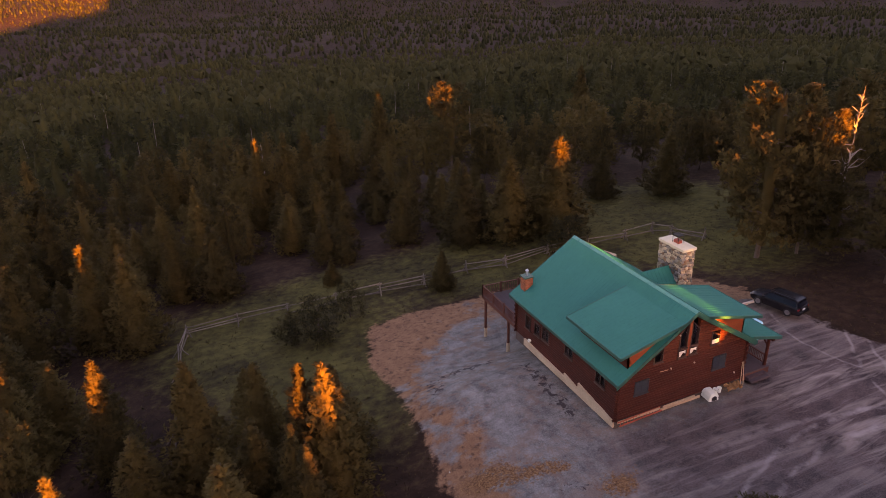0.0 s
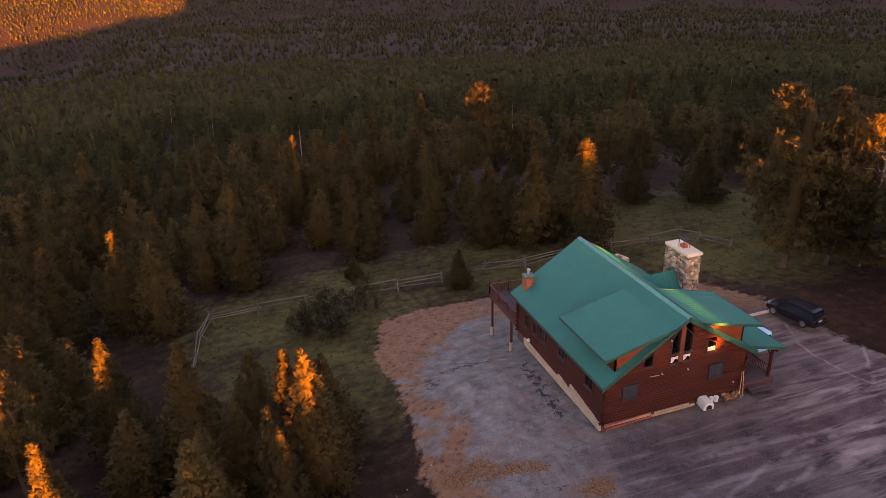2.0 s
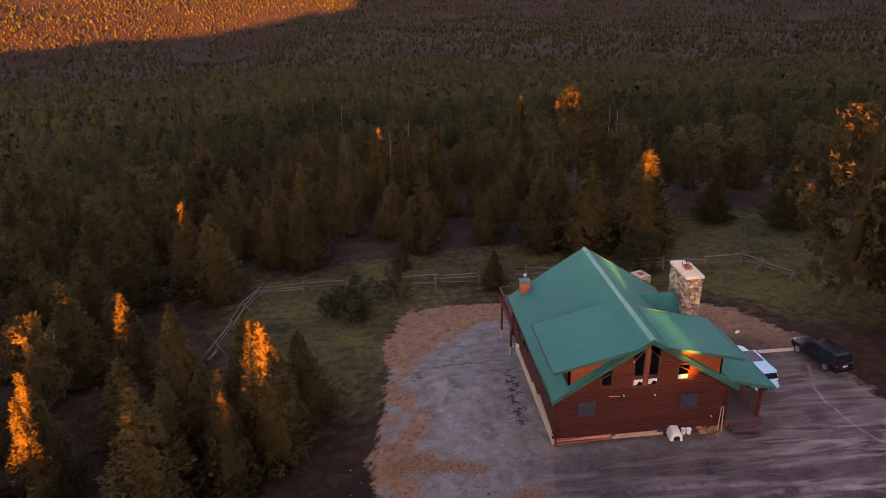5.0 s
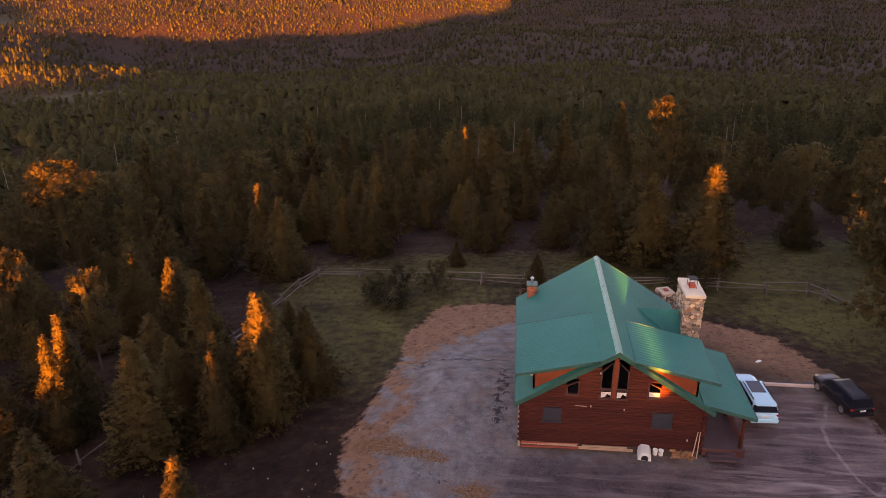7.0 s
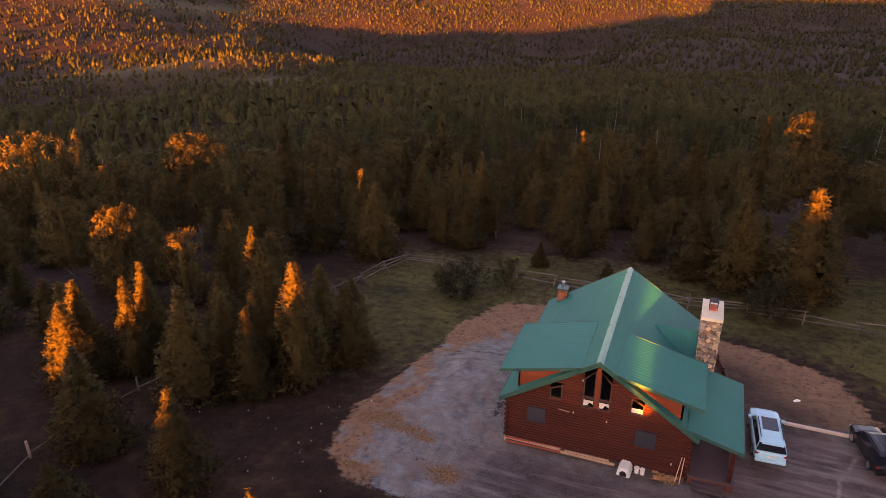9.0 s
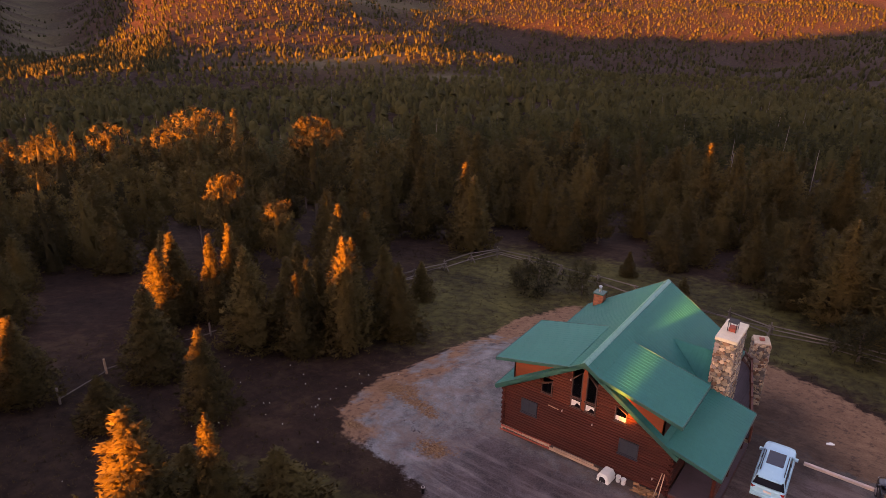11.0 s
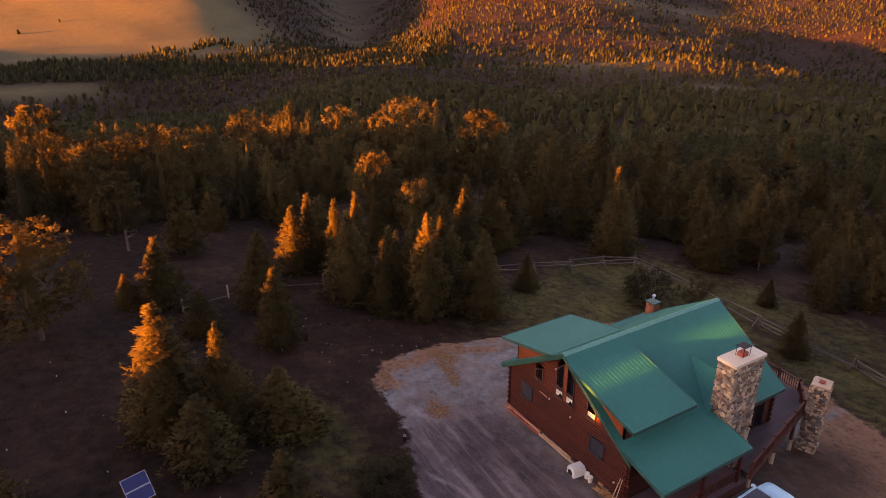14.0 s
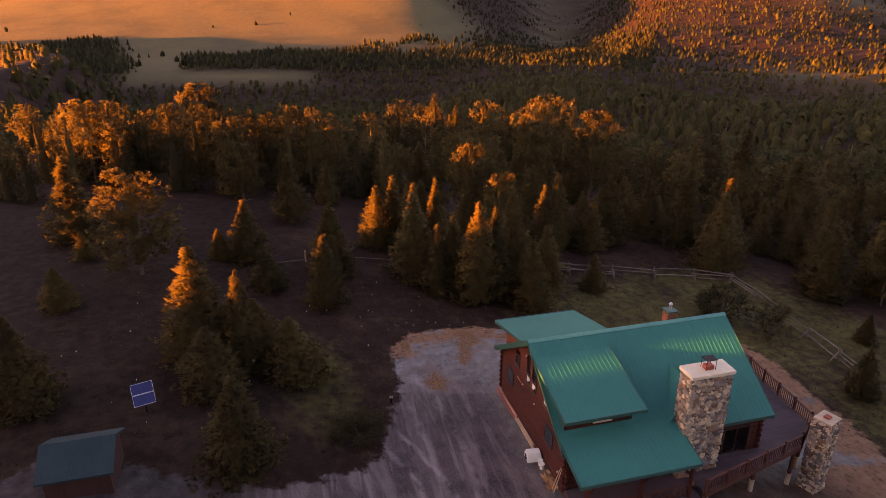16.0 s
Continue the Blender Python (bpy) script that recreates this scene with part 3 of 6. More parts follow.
def log_wall(parent, material, axis, at, lo, hi, top, holes, out, row=0.21, z0=BASE):
    """Stacked round logs along one axis, with real openings. top(u): the wall's height there; out: the side that faces outdoors."""
    z = z0
    while z < top((lo + hi) / 2) - 0.02:
        zc = z + row / 2
        ends = [u for u in np.linspace(lo, hi, 241) if top(u) >= zc - 0.02]
        if len(ends) < 2:
            break
        runs = [(ends[0], ends[-1])]
        for h0, h1, b0, b1 in holes:
            if b0 - 0.02 < zc < b1 + 0.02:
                cut = []
                for a, b in runs:
                    if h1 <= a or h0 >= b:
                        cut.append((a, b))
                    else:
                        cut += [(s, e) for s, e in ((a, h0), (h1, b)) if e - s > 0.03]
                runs = cut
        for a, b in runs:
            bm = bmesh.new()
            r = row / 2 * 1.02
            ring = []
            for u in (a, b):
                vs = []
                for t in (-0.5, -0.3, 0.0, 0.3, 0.5):
                    bulge = 0.5 * row * math.cos(t * math.pi) ** 0.7 if abs(t) < 0.5 else 0.0
                    d = at + out * (bulge * 0.75)
                    vs.append((d, zc + 2 * t * r))
                vs += [(at - out * 0.2, zc + r), (at - out * 0.2, zc - r)]
                ring.append([bm.verts.new((u, d, w) if axis == "x" else (d, u, w)) for d, w in vs])
            n = len(ring[0])
            for i in range(n):
                bm.faces.new((ring[0][i], ring[0][(i + 1) % n], ring[1][(i + 1) % n], ring[1][i]))
            bm.faces.new(ring[0][::-1])
            bm.faces.new(ring[1])
            part("wall_log", bm, material, parent)
        z += row


def metal_roof(parent, name, e0, e1, t1, t0, gap=0.31, thick=0.13, mat=None):
    """A ribbed sheet roof: eave from e0 to e1, top from t0 to t1."""
    e0, e1, t1, t0 = (Vector(p) for p in (e0, e1, t1, t0))
    roof = part(name, prismed([e0, e1, t1, t0], (0, 0, -thick)), mat or ROOF, parent)
    run, up = (e1 - e0), (t0 - e0)
    nrm = run.cross(up).normalized()
    if nrm.z < 0:
        nrm = -nrm
    along = run.normalized()
    bm = bmesh.new()
    n = int(run.length / gap)
    for i in range(1, n):
        f = i / n
        a, b = e0.lerp(e1, f) + nrm * 0.003, t0.lerp(t1, f) + nrm * 0.003
        vs = []
        for p in (a, b):
            vs.append([bm.verts.new(p + along * s + nrm * h) for s, h in ((-0.022, -0.008), (-0.010, 0.007), (0.010, 0.007), (0.022, -0.008))])
        for j in range(3):
            bm.faces.new((vs[0][j], vs[0][j + 1], vs[1][j + 1], vs[1][j]))
        bm.faces.new(vs[0])
        bm.faces.new(vs[1][::-1])
    part("seam", bm, mat or ROOF, roof, "raised roof seams", "stuff")
    return roof


def fascia(parent, name, a, b, high=0.24, out=(0, -1, 0), thick=0.05, mat=None):
    """A board along a roof edge, hanging just below it."""
    a, b, o = Vector(a), Vector(b), Vector(out) * thick
    bm = bmesh.new()
    prism(bm, [a + Vector((0, 0, 0.03)), b + Vector((0, 0, 0.03)), b - Vector((0, 0, high)), a - Vector((0, 0, high))], o)
    return part(name, bm, mat or TRIM_GREEN, parent)


def window(parent, axis, at, u0, u1, z0, z1, out, trim=FRAME, cut=None, mullion=True, label="dark-framed window", pane_cover=0.0, blind_mat=None, notched=False):
    """A framed window in a wall; cut: height of the head at u0 and at u1, for one under a slope."""
    za, zb = cut or (z1, z1)
    place = (lambda u, d, z: (u, at + out * d, z)) if axis == "x" else (lambda u, d, z: (at + out * d, u, z))
    bm = bmesh.new()
    f, t = 0.07, 0.13
    outer = [(u0, z0), (u1, z0), (u1, zb), (u0, za)]
    inner = [(u0 + f, z0 + f), (u1 - f, z0 + f), (u1 - f, zb - f), (u0 + f, za - f)]
    for d0, d1 in ((-0.05, t),):
        vo = [[bm.verts.new(place(u, d, z)) for u, z in outer] for d in (d0, d1)]
        vi = [[bm.verts.new(place(u, d, z)) for u, z in inner] for d in (d0, d1)]
        for i in range(4):
            j = (i + 1) % 4
            for q in ((vo[1][i], vo[1][j], vi[1][j], vi[1][i]), (vo[0][i], vo[0][j], vi[0][j], vi[0][i]), (vo[0][i], vo[0][j], vo[1][j], vo[1][i]), (vi[0][i], vi[0][j], vi[1][j], vi[1][i])):
                bm.faces.new(q)
    w = part("window", bm, trim, parent, label)
    pane = bmesh.new()
    prism(pane, [place(u, 0.05, z) for u, z in inner], Vector(place(0, 0.01, 0)) - Vector(place(0, 0, 0)))
    g = part("pane", pane, GLASS, w)
    g.visible_shadow = False
    if mullion:
        um = (u0 + u1) / 2
        m = bmesh.new()
        prism(m, [place(um - 0.025, 0.03, z0 + f), place(um + 0.025, 0.03, z0 + f), place(um + 0.025, 0.03, (za + zb) / 2 - f), place(um - 0.025, 0.03, (za + zb) / 2 - f)], Vector(place(0, 0.07, 0)) - Vector(place(0, 0, 0)))
        part("mullion", m, trim, w)
    sill = bmesh.new()
    prism(sill, [place(u0 - 0.05, -0.02, z0), place(u1 + 0.05, -0.02, z0), place(u1 + 0.05, -0.02, z0 - 0.07), place(u0 - 0.05, -0.02, z0 - 0.07)], Vector(place(0, 0.2, 0)) - Vector(place(0, 0, 0)))
    part("sill", sill, trim, w)
    if pane_cover:
        b = bmesh.new()
        top = z0 + f + pane_cover * (min(za, zb) - z0 - 2 * f)
        mid = [] if blind_mat or not notched else [place(u0 + f + 0.62 * (u1 - u0 - 2 * f), 0.085, z0 + f + 0.3), place(u0 + f + 0.4 * (u1 - u0 - 2 * f), 0.085, z0 + f + 0.05)]
        prism(b, [place(u0 + f, 0.085, z0 + f)] + mid[::-1] + [place(u1 - f, 0.085, z0 + f + 0.18 * notched), place(u1 - f, 0.085, top), place(u0 + f, 0.085, top)], Vector(place(0, -0.02, 0)) - Vector(place(0, 0, 0)))
        part("pane_cover", b, blind_mat or PANE_WHITE, w, "blue-grey closed shutter" if blind_mat else "white sheet for a blind and for reflected sky")
    return w


def build_house():
    h = thing("house", "dark red log house with a teal metal roof", "house", (0, 0, 0))
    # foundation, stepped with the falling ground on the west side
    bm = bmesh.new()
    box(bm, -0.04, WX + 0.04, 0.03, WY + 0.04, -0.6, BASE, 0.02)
    part("foundation", bm, BASE_WALL, h, "concrete foundation with shade put into its dark colour")
    for ya, yb, za, zb in ((0.0, 4.4, 0.22, 0.80), (4.4, 6.3, 0.26, 0.52), (6.3, 12.4, 0.20, 0.36)):
        part("foundation_step", prismed([(-0.2, ya, -0.3), (-0.2, yb, -0.3), (-0.2, yb, zb), (-0.2, ya, za)], (0.14, 0, 0)), CONCRETE, h, "stepped pale concrete foundation edge")
    # dark floors added to keep light out behind the panes
    part("floor", boxed(0.2, WX - 0.2, 0.2, WY - 0.2, BASE, BASE + 0.15), DARK_IN, h)
    part("upper_floor", boxed(0.2, WX - 0.2, 0.2, WY - 0.2, 3.35, 3.5), DARK_IN, h)
    # walls
    gable = lambda u: main_roof_z(u) - 0.12
    side = lambda u: main_roof_z(0) - 0.1
    south = [(1.4, 2.65, 2.03, 3.16), (8.66, 9.97, 2.0, 3.15), (2.88, 3.7, 4.3, 5.35), (5.07, 5.84, 4.1, 7.1), (6.1, 6.86, 4.1, 7.1), (8.16, 9.0, 4.35, 5.5)]
    west = [(11.6, 12.4, 1.5, 2.8), (10.1, 10.95, 1.6, 2.8), (8.7, 9.8, 1.75, 2.95), (5.4, 6.5, 2.2, 3.25), (1.35, 2.5, 2.1, 3.3)]
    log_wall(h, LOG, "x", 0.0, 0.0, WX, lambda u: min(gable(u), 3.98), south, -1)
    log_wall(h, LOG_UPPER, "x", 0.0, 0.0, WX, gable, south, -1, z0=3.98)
    log_wall(h, LOG, "x", WY, 0.0, WX, gable, [(4, 5.8, 1.0, 3.0), (6.2, 8, 1.0, 3.0)], 1)
    log_wall(h, LOG, "y", 0.0, 0.2, WY - 0.2, side, west, -1)
    log_wall(h, LOG, "y", WX, 0.2, WY - 0.2, side, [(3.4, 4.4, 0.6, 2.7), (11.2, 13.2, 0.8, 2.9)], 1)
    # crossing log ends at the corners
    for cx, sx in ((0.0, -1), (WX, 1)):
        for cy, sy in ((0.0, -1), (WY, 1)):
            for k in range(16):
                z = BASE + 0.105 + k * 0.21
                d = 0.16 if k % 2 else 0.24
                part("corner_log", rodded((cx - sx * 0.1, cy, z), (cx + sx * d, cy, z), 0.1, n=8), LOG, h)
                part("corner_log", rodded((cx, cy - sy * 0.1, z), (cx, cy + sy * (0.4 - d), z), 0.1, n=8), LOG, h)
    # windows of the south gable
    window(h, "x", 0.0, 1.4, 2.65, 2.03, 3.16, -1, SHUTTER, label="blue-grey framed window", pane_cover=1.0, blind_mat=SHUTTER_PALE)
    window(h, "x", 0.0, 8.66, 9.97, 2.0, 3.15, -1, SHUTTER, label="blue-grey framed window", pane_cover=1.0, blind_mat=SHUTTER_PALE)
    window(h, "x", 0.0, 2.88, 3.7, 4.3, 5.35, -1, cut=(5.0, 5.35), mullion=False)
    window(h, "x", 0.0, 8.16, 9.0, 4.35, 5.5, -1, cut=(5.5, 5.1), mullion=False, pane_cover=0.55, label="window with a half-drawn pale blind")
    window(h, "x", 0.0, 5.07, 5.84, 4.86, 6.9, -1, cut=(6.25, 6.95), mullion=False, label="tall window under the gable")
    window(h, "x", 0.0, 6.1, 6.86, 4.86, 6.9, -1, cut=(6.95, 6.25), mullion=False, label="tall window under the gable")
    # notched white sheets stand in for bright sky reflected in these panes
    window(h, "x", 0.0, 5.07, 5.84, 4.1, 4.8, -1, FRAME, mullion=False, pane_cover=0.8, notched=True, label="small window with a white patch for reflected sky")
    window(h, "x", 0.0, 6.1, 6.86, 4.1, 4.8, -1, FRAME, mullion=False, pane_cover=0.8, notched=True, label="small window with a white patch for reflected sky")
    # flat boards that close the gable round the tall windows
    for a, b in ((5.84, 6.1),):
        part("gable_post", boxed(a, b, -0.1, 0.1, 4.1, 7.2), LOG_PALE, h)
    for y0, y1, z0, z1 in west:
        window(h, "y", 0.0, y0, y1, z0, z1, -1, mullion=y1 - y0 > 1.0)
    window(h, "y", WX, 11.2, 13.2, 0.8, 2.9, 1, label="glazed patio door in dark wood")
    window(h, "x", WY, 4, 5.8, 1.0, 3.0, 1)
    window(h, "x", WY, 6.2, 8, 1.0, 3.0, 1)
    d = part("door", boxed(WX - 0.1, WX + 0.02, 3.43, 4.37, 0.6, 2.68, 0.01), LOG_PALE, h, "reddish wooden entrance door")
    part("door_handle", rodded((WX + 0.02, 3.55, 1.6), (WX + 0.09, 3.55, 1.6), 0.03), IRON, d)
    # main roof
    roof_w = metal_roof(h, "roof_west", (-0.5, Y0, main_roof_z(-0.5)), (-0.5, Y1, main_roof_z(-0.5)), (RX, Y1, RZ), (RX, Y0, RZ))
    roof_e = metal_roof(h, "roof_east", (12.5, Y1, main_roof_z(12.5)), (12.5, Y0, main_roof_z(12.5)), (RX, Y0, RZ), (RX, Y1, RZ))
    bm = bmesh.new()
    for s in (-1, 1):
        prism(bm, [(RX, Y0 - 0.02, RZ + 0.06), (RX, Y1 + 0.02, RZ + 0.06), (RX + s * 0.22, Y1 + 0.02, RZ + 0.05 - 0.22 * PITCH), (RX + s * 0.22, Y0 - 0.02, RZ + 0.05 - 0.22 * PITCH)], (0, 0, -0.03))
    part("ridge_cap", bm, ROOF_CAP, roof_w, "folded metal ridge cap")
    for yy, o in ((Y0, -1), (Y1, 1)):
        for ex in (-0.5, 12.5):
            fascia(h, "barge_board", (ex, yy, main_roof_z(ex)), (RX, yy, RZ), 0.26, (0, o, 0))
            fascia(h, "inner_barge_board", (ex, yy - o * 0.12, main_roof_z(ex) - 0.2), (RX, yy - o * 0.12, RZ - 0.2), 0.22, (0, o, 0), mat=TRIM_GREEN)
    for ex, o in ((-0.5, -1), (12.5, 1)):
        fascia(h, "eave_board", (ex, Y0, main_roof_z(ex)), (ex, Y1, main_roof_z(ex)), 0.2, (o, 0, 0))
    # purlin ends under the gable
    for px in (1.2, 3.6, 6.0, 8.4, 10.8):
        z = main_roof_z(px) - 0.3
        part("purlin_end", rodded((px, 0.1, z), (px, -0.42, z), 0.11, n=10), LOG_PALE, h)
    # dormers
    for side_name, (tx, tz), (ex, ez), dy, wx, o in (("west", DL_TOP, DL_EAVE, DL_Y, 0.65, -1), ("east", DR_TOP, DR_EAVE, DR_Y, 11.35, 1)):
        dm = h
        s = (tz - ez) / abs(tx - ex)
        roof_z = lambda x: tz - s * abs(x - tx)
        if o < 0:
            metal_roof(dm, "dormer_roof", (ex, Y0, ez), (ex, dy, ez), (tx, dy, tz), (tx, Y0, tz))
        else:
            metal_roof(dm, "dormer_roof", (ex, dy, ez), (ex, Y0, ez), (tx, Y0, tz), (tx, dy, tz))
        fascia(dm, "dormer_fascia", (ex, Y0, ez), (ex, dy, ez), 0.2, (o, 0, 0))
        for yy, oo in ((Y0, -1), (dy, 1)):
            fascia(dm, "dormer_barge", (ex, yy, ez), (tx, yy, tz), 0.2, (0, oo, 0))
        for yy in (0.0, dy - 0.4):
            far = RX + o * 1.25
            pts = [(wx, yy, main_roof_z(wx) + 0.01), (far, yy, main_roof_z(far) - 0.02), (far, yy, main_roof_z(far)), (wx, yy, roof_z(wx) - 0.14)]
            part("dormer_end_wall", prismed(pts, (0, 0.12, 0)), LOG_PALE, dm, "orange-stained boarded dormer end")
        wz0, wz1 = main_roof_z(wx) + 0.02, roof_z(wx) - 0.14
        # the long low wall with its windows set in
        wins = [(1.2, 2.5), (3.3, 4.9)] if o < 0 else [(1.9, 3.1)]
        cuts = [0.0] + [v for w in wins for v in w] + [dy - 0.3]
        lowz, highz = wz0 + 0.35, wz1 - 0.2
        for i in range(0, len(cuts), 2):
            part("dormer_wall", boxed(min(wx, wx - o * 0.12), max(wx, wx - o * 0.12), cuts[i], cuts[i + 1], wz0 - 0.2, wz1), LOG, dm)
        for a, b in wins:
            part("dormer_apron", boxed(min(wx, wx - o * 0.12), max(wx, wx - o * 0.12), a, b, wz0 - 0.2, lowz), LOG, dm)
            part("dormer_head", boxed(min(wx, wx - o * 0.12), max(wx, wx - o * 0.12), a, b, highz, wz1), LOG, dm)
            window(dm, "y", wx, a, b, lowz, highz, o, WHITE_TRIM, label="pale-trimmed dormer window")
    # cross gable behind the chimney
    r0, r1 = Vector((8.65, 8.8, 6.28)), Vector((12.0, 8.8, 6.28))
    for yv, s in ((6.85, -1), (10.75, 1)):
        v = Vector((12.0, yv, main_roof_z(12.0) + 0.05))
        bm = bmesh.new()
        prism(bm, [r0, r1, v], (0, 0, -0.08))
        c = part("cross_gable_roof", bm, ROOF, h)
        bm = bmesh.new()
        for k in range(1, 9):
            f = k / 9
            a = r0.lerp(r1, f) + Vector((0, 0, 0.012))
            b = r0.lerp(v, f) + Vector((0, 0, 0.012))
            rod(bm, a, b, 0.018, n=5)
        part("seam", bm, ROOF, c, "raised roof seams", "stuff")
    part("cross_gable_wall", prismed([(11.9, 7.0, main_roof_z(11.9)), (11.9, 10.6, main_roof_z(11.9)), (11.9, 8.8, 6.2)], (-0.1, 0, 0)), LOG_PALE, h)
    # porch roof, floor and posts on the east side
    pr = thing("porch", "covered timber porch with log posts and a teal roof", "porch")
    px0, pz0, px1, pz1, py0, py1 = 11.72, 4.33, 15.15, 3.44, Y0, 7.4
    metal_roof(pr, "porch_roof", (px1, py1, pz1), (px1, py0, pz1), (px0, py0, pz0), (px0, py1, pz0))
    fascia(pr, "porch_fascia", (px1, py0, pz1), (px1, py1, pz1), 0.2, (1, 0, 0))
    for yy, oo in ((py0, -1), (py1, 1)):
        fascia(pr, "porch_barge", (px1, yy, pz1), (px0 + 0.3, yy, pz0 - 0.07), 0.22, (0, oo, 0))
    part("porch_floor", boxed(12.2, 15.0, -0.1, 7.9, 0.42, 0.55, 0.01), DECK, pr)
    part("porch_skirt", boxed(14.86, 14.98, -0.08, 7.9, -0.1, 0.42), DECK_WOOD, pr)
    part("porch_skirt", boxed(12.2, 14.86, -0.08, 0.04, -0.1, 0.42), DECK_WOOD, pr)
    part("beam", boxed(14.55, 14.8, -0.3, 7.3, 3.0, 3.28, 0.02), LOG, pr)
    for yy in (0.15, 3.7, 7.15):
        part("post", rodded((14.68, yy, 0.55), (14.68, yy, 3.02), 0.14, 0.12, 10), LOG, pr)
        bm = bmesh.new()
        rod(bm, (14.68, yy, 2.3), (14.68, yy + (0.8 if yy < 5 else -0.8), 3.05), 0.07)
        part("brace", bm, LOG, pr)
    for k, (zz, yy) in enumerate(((0.28, -0.42), (0.14, -0.74))):
        part("step", boxed(12.5, 14.4, yy, yy + 0.36, -0.05, zz, 0.01), DECK, pr, "dark weathered timber step")
    for a, b in ((0.3, 3.55), (3.85, 7.0)):
        for z in (0.75, 1.45):
            part("rail", boxed(14.63, 14.73, a, b, z - 0.04, z + 0.04), DECK_WOOD, pr)
        n = int((b - a) / 0.16)
        for i in range(n):
            yy = a + (i + 0.5) * (b - a) / n
            part("baluster", boxed(14.66, 14.70, yy - 0.02, yy + 0.02, 0.76, 1.44), DECK_WOOD, pr)
    # eave lamp and small fittings on the gable
    for lx, lz in ((4.55, 3.4), (6.75, 3.25), (5.0, 6.05), (11.1, 1.05)):
        bm = bmesh.new()
        box(bm, lx - 0.04, lx + 0.04, -0.20, -0.08, lz, lz + 0.11, 0.015)
        part("wall_lamp", bm, WHITE_TRIM, h, "small pale outdoor wall fitting")
    part("wall_vent", boxed(-0.3, -0.08, 11.4, 11.65, 0.5, 0.72, 0.03), PLASTIC, h, "white dryer vent hood")
    bm = bmesh.new()
    prism(bm, [(3.5, -0.13, 3.49), (4.3, -0.13, 3.44), (4.3, -0.13, 3.40), (3.5, -0.13, 3.45)], (0, -0.03, 0))
    part("bare_wood_strip", bm, PINE_BOARD, h, "pale unstained scar on the logs")
    return h


# ---- masonry ----
def stone_meshes(material, seed, count=4):
    """A few rounded, uneven stones of unit size, flat at the back."""
    out, rng = [], random.Random(seed)
    for k in range(count):
        bm = bmesh.new()
        ring = []
        n = 7
        for d, s in ((0.0, 1.0), (0.7, 0.93), (1.0, 0.62)):
            ring.append([bm.verts.new((0.5 * s * math.cos(t) * j * 1.12, 0.5 * s * math.sin(t) * j * 1.12, d)) for t, j in ((2 * math.pi * i / n + rng.uniform(-0.2, 0.2) * (d == 0), rng.uniform(0.84, 1.05)) for i in range(n))])
        for a, b in zip(ring, ring[1:]):
            for i in range(n):
                bm.faces.new((a[i], a[(i + 1) % n], b[(i + 1) % n], b[i]))
        bm.faces.new(ring[-1])
        me = bpy.data.meshes.new("stone")
        bm.to_mesh(me)
        bm.free()
        me.materials.append(material)
        out.append(me)
    return out


STONES = stone_meshes(STONE_A, 1) + stone_meshes(STONE_A, 5) + stone_meshes(STONE_B, 2) + stone_meshes(STONE_B, 6, 2) + stone_meshes(STONE_C, 3, 2)


def lay_stones(parent, x0, x1, y0, y1, z0, z1, seed, size=0.36):
    """Field stones set on the four faces of a shaft, in uneven courses."""
    rng = random.Random(seed)
    count = 0
    faces = [((x0, y0), (x1, y0), 0), ((x1, y0), (x1, y1), 90), ((x1, y1), (x0, y1), 180), ((x0, y1), (x0, y0), 270)]
    for (ax, ay), (bx, by), turn in faces:
        long = math.hypot(bx - ax, by - ay)
        z = z0
        while z < z1 - 0.06:
            row = min(size * rng.uniform(0.6, 0.8), z1 - z)
            u = rng.uniform(-0.12, 0.02)
            while u < long - 0.05:
                w = size * rng.choice((0.45, 0.7, 0.9, 1.1, 1.4)) * rng.uniform(0.85, 1.15)
                hgt = row * rng.uniform(0.75, 1.35)
                w = min(w, long - u + 0.08)
                f = (u + w / 2) / long
                ob = new("stone", rng.choice(STONES))
                ob.parent = parent
                m = Matrix.Translation((ax + (bx - ax) * f, ay + (by - ay) * f, min(z + row * rng.uniform(0.25, 0.75), z1 - hgt * 0.45))) @ Matrix.Rotation(radians(turn), 4, "Z") @ Matrix.Rotation(radians(90), 4, "X")
                m = m @ Matrix.Rotation(rng.uniform(-0.4, 0.4), 4, "Z")
                ob.matrix_basis = m @ Matrix.Diagonal((w * 1.04, hgt * 1.06, rng.uniform(0.05, 0.12), 1))
                count += 1
                u += w * 0.99
            z += row * 0.96
    # small stones wedged into the joints
    for mat in (STONE_A, STONE_B, STONE_C):
        bm = bmesh.new()
        for (ax, ay), (bx, by), turn in faces:
            long = math.hypot(bx - ax, by - ay)
            nx, ny = math.sin(radians(turn)), -math.cos(radians(turn))
            for i in range(int(long * (z1 - z0) * 4)):
                f, zz, r = rng.uniform(0.02, 0.98), rng.uniform(z0, z1 - 0.06), rng.uniform(0.045, 0.10)
                c = Vector((ax + (bx - ax) * f, ay + (by - ay) * f, zz))
                rod(bm, c, c + Vector((nx, ny, rng.uniform(-0.2, 0.2))) * rng.uniform(0.06, 0.13), r, r * 0.7, 5)
        part("wedge_stone", bm, mat, parent, "", "stuff")
    return count


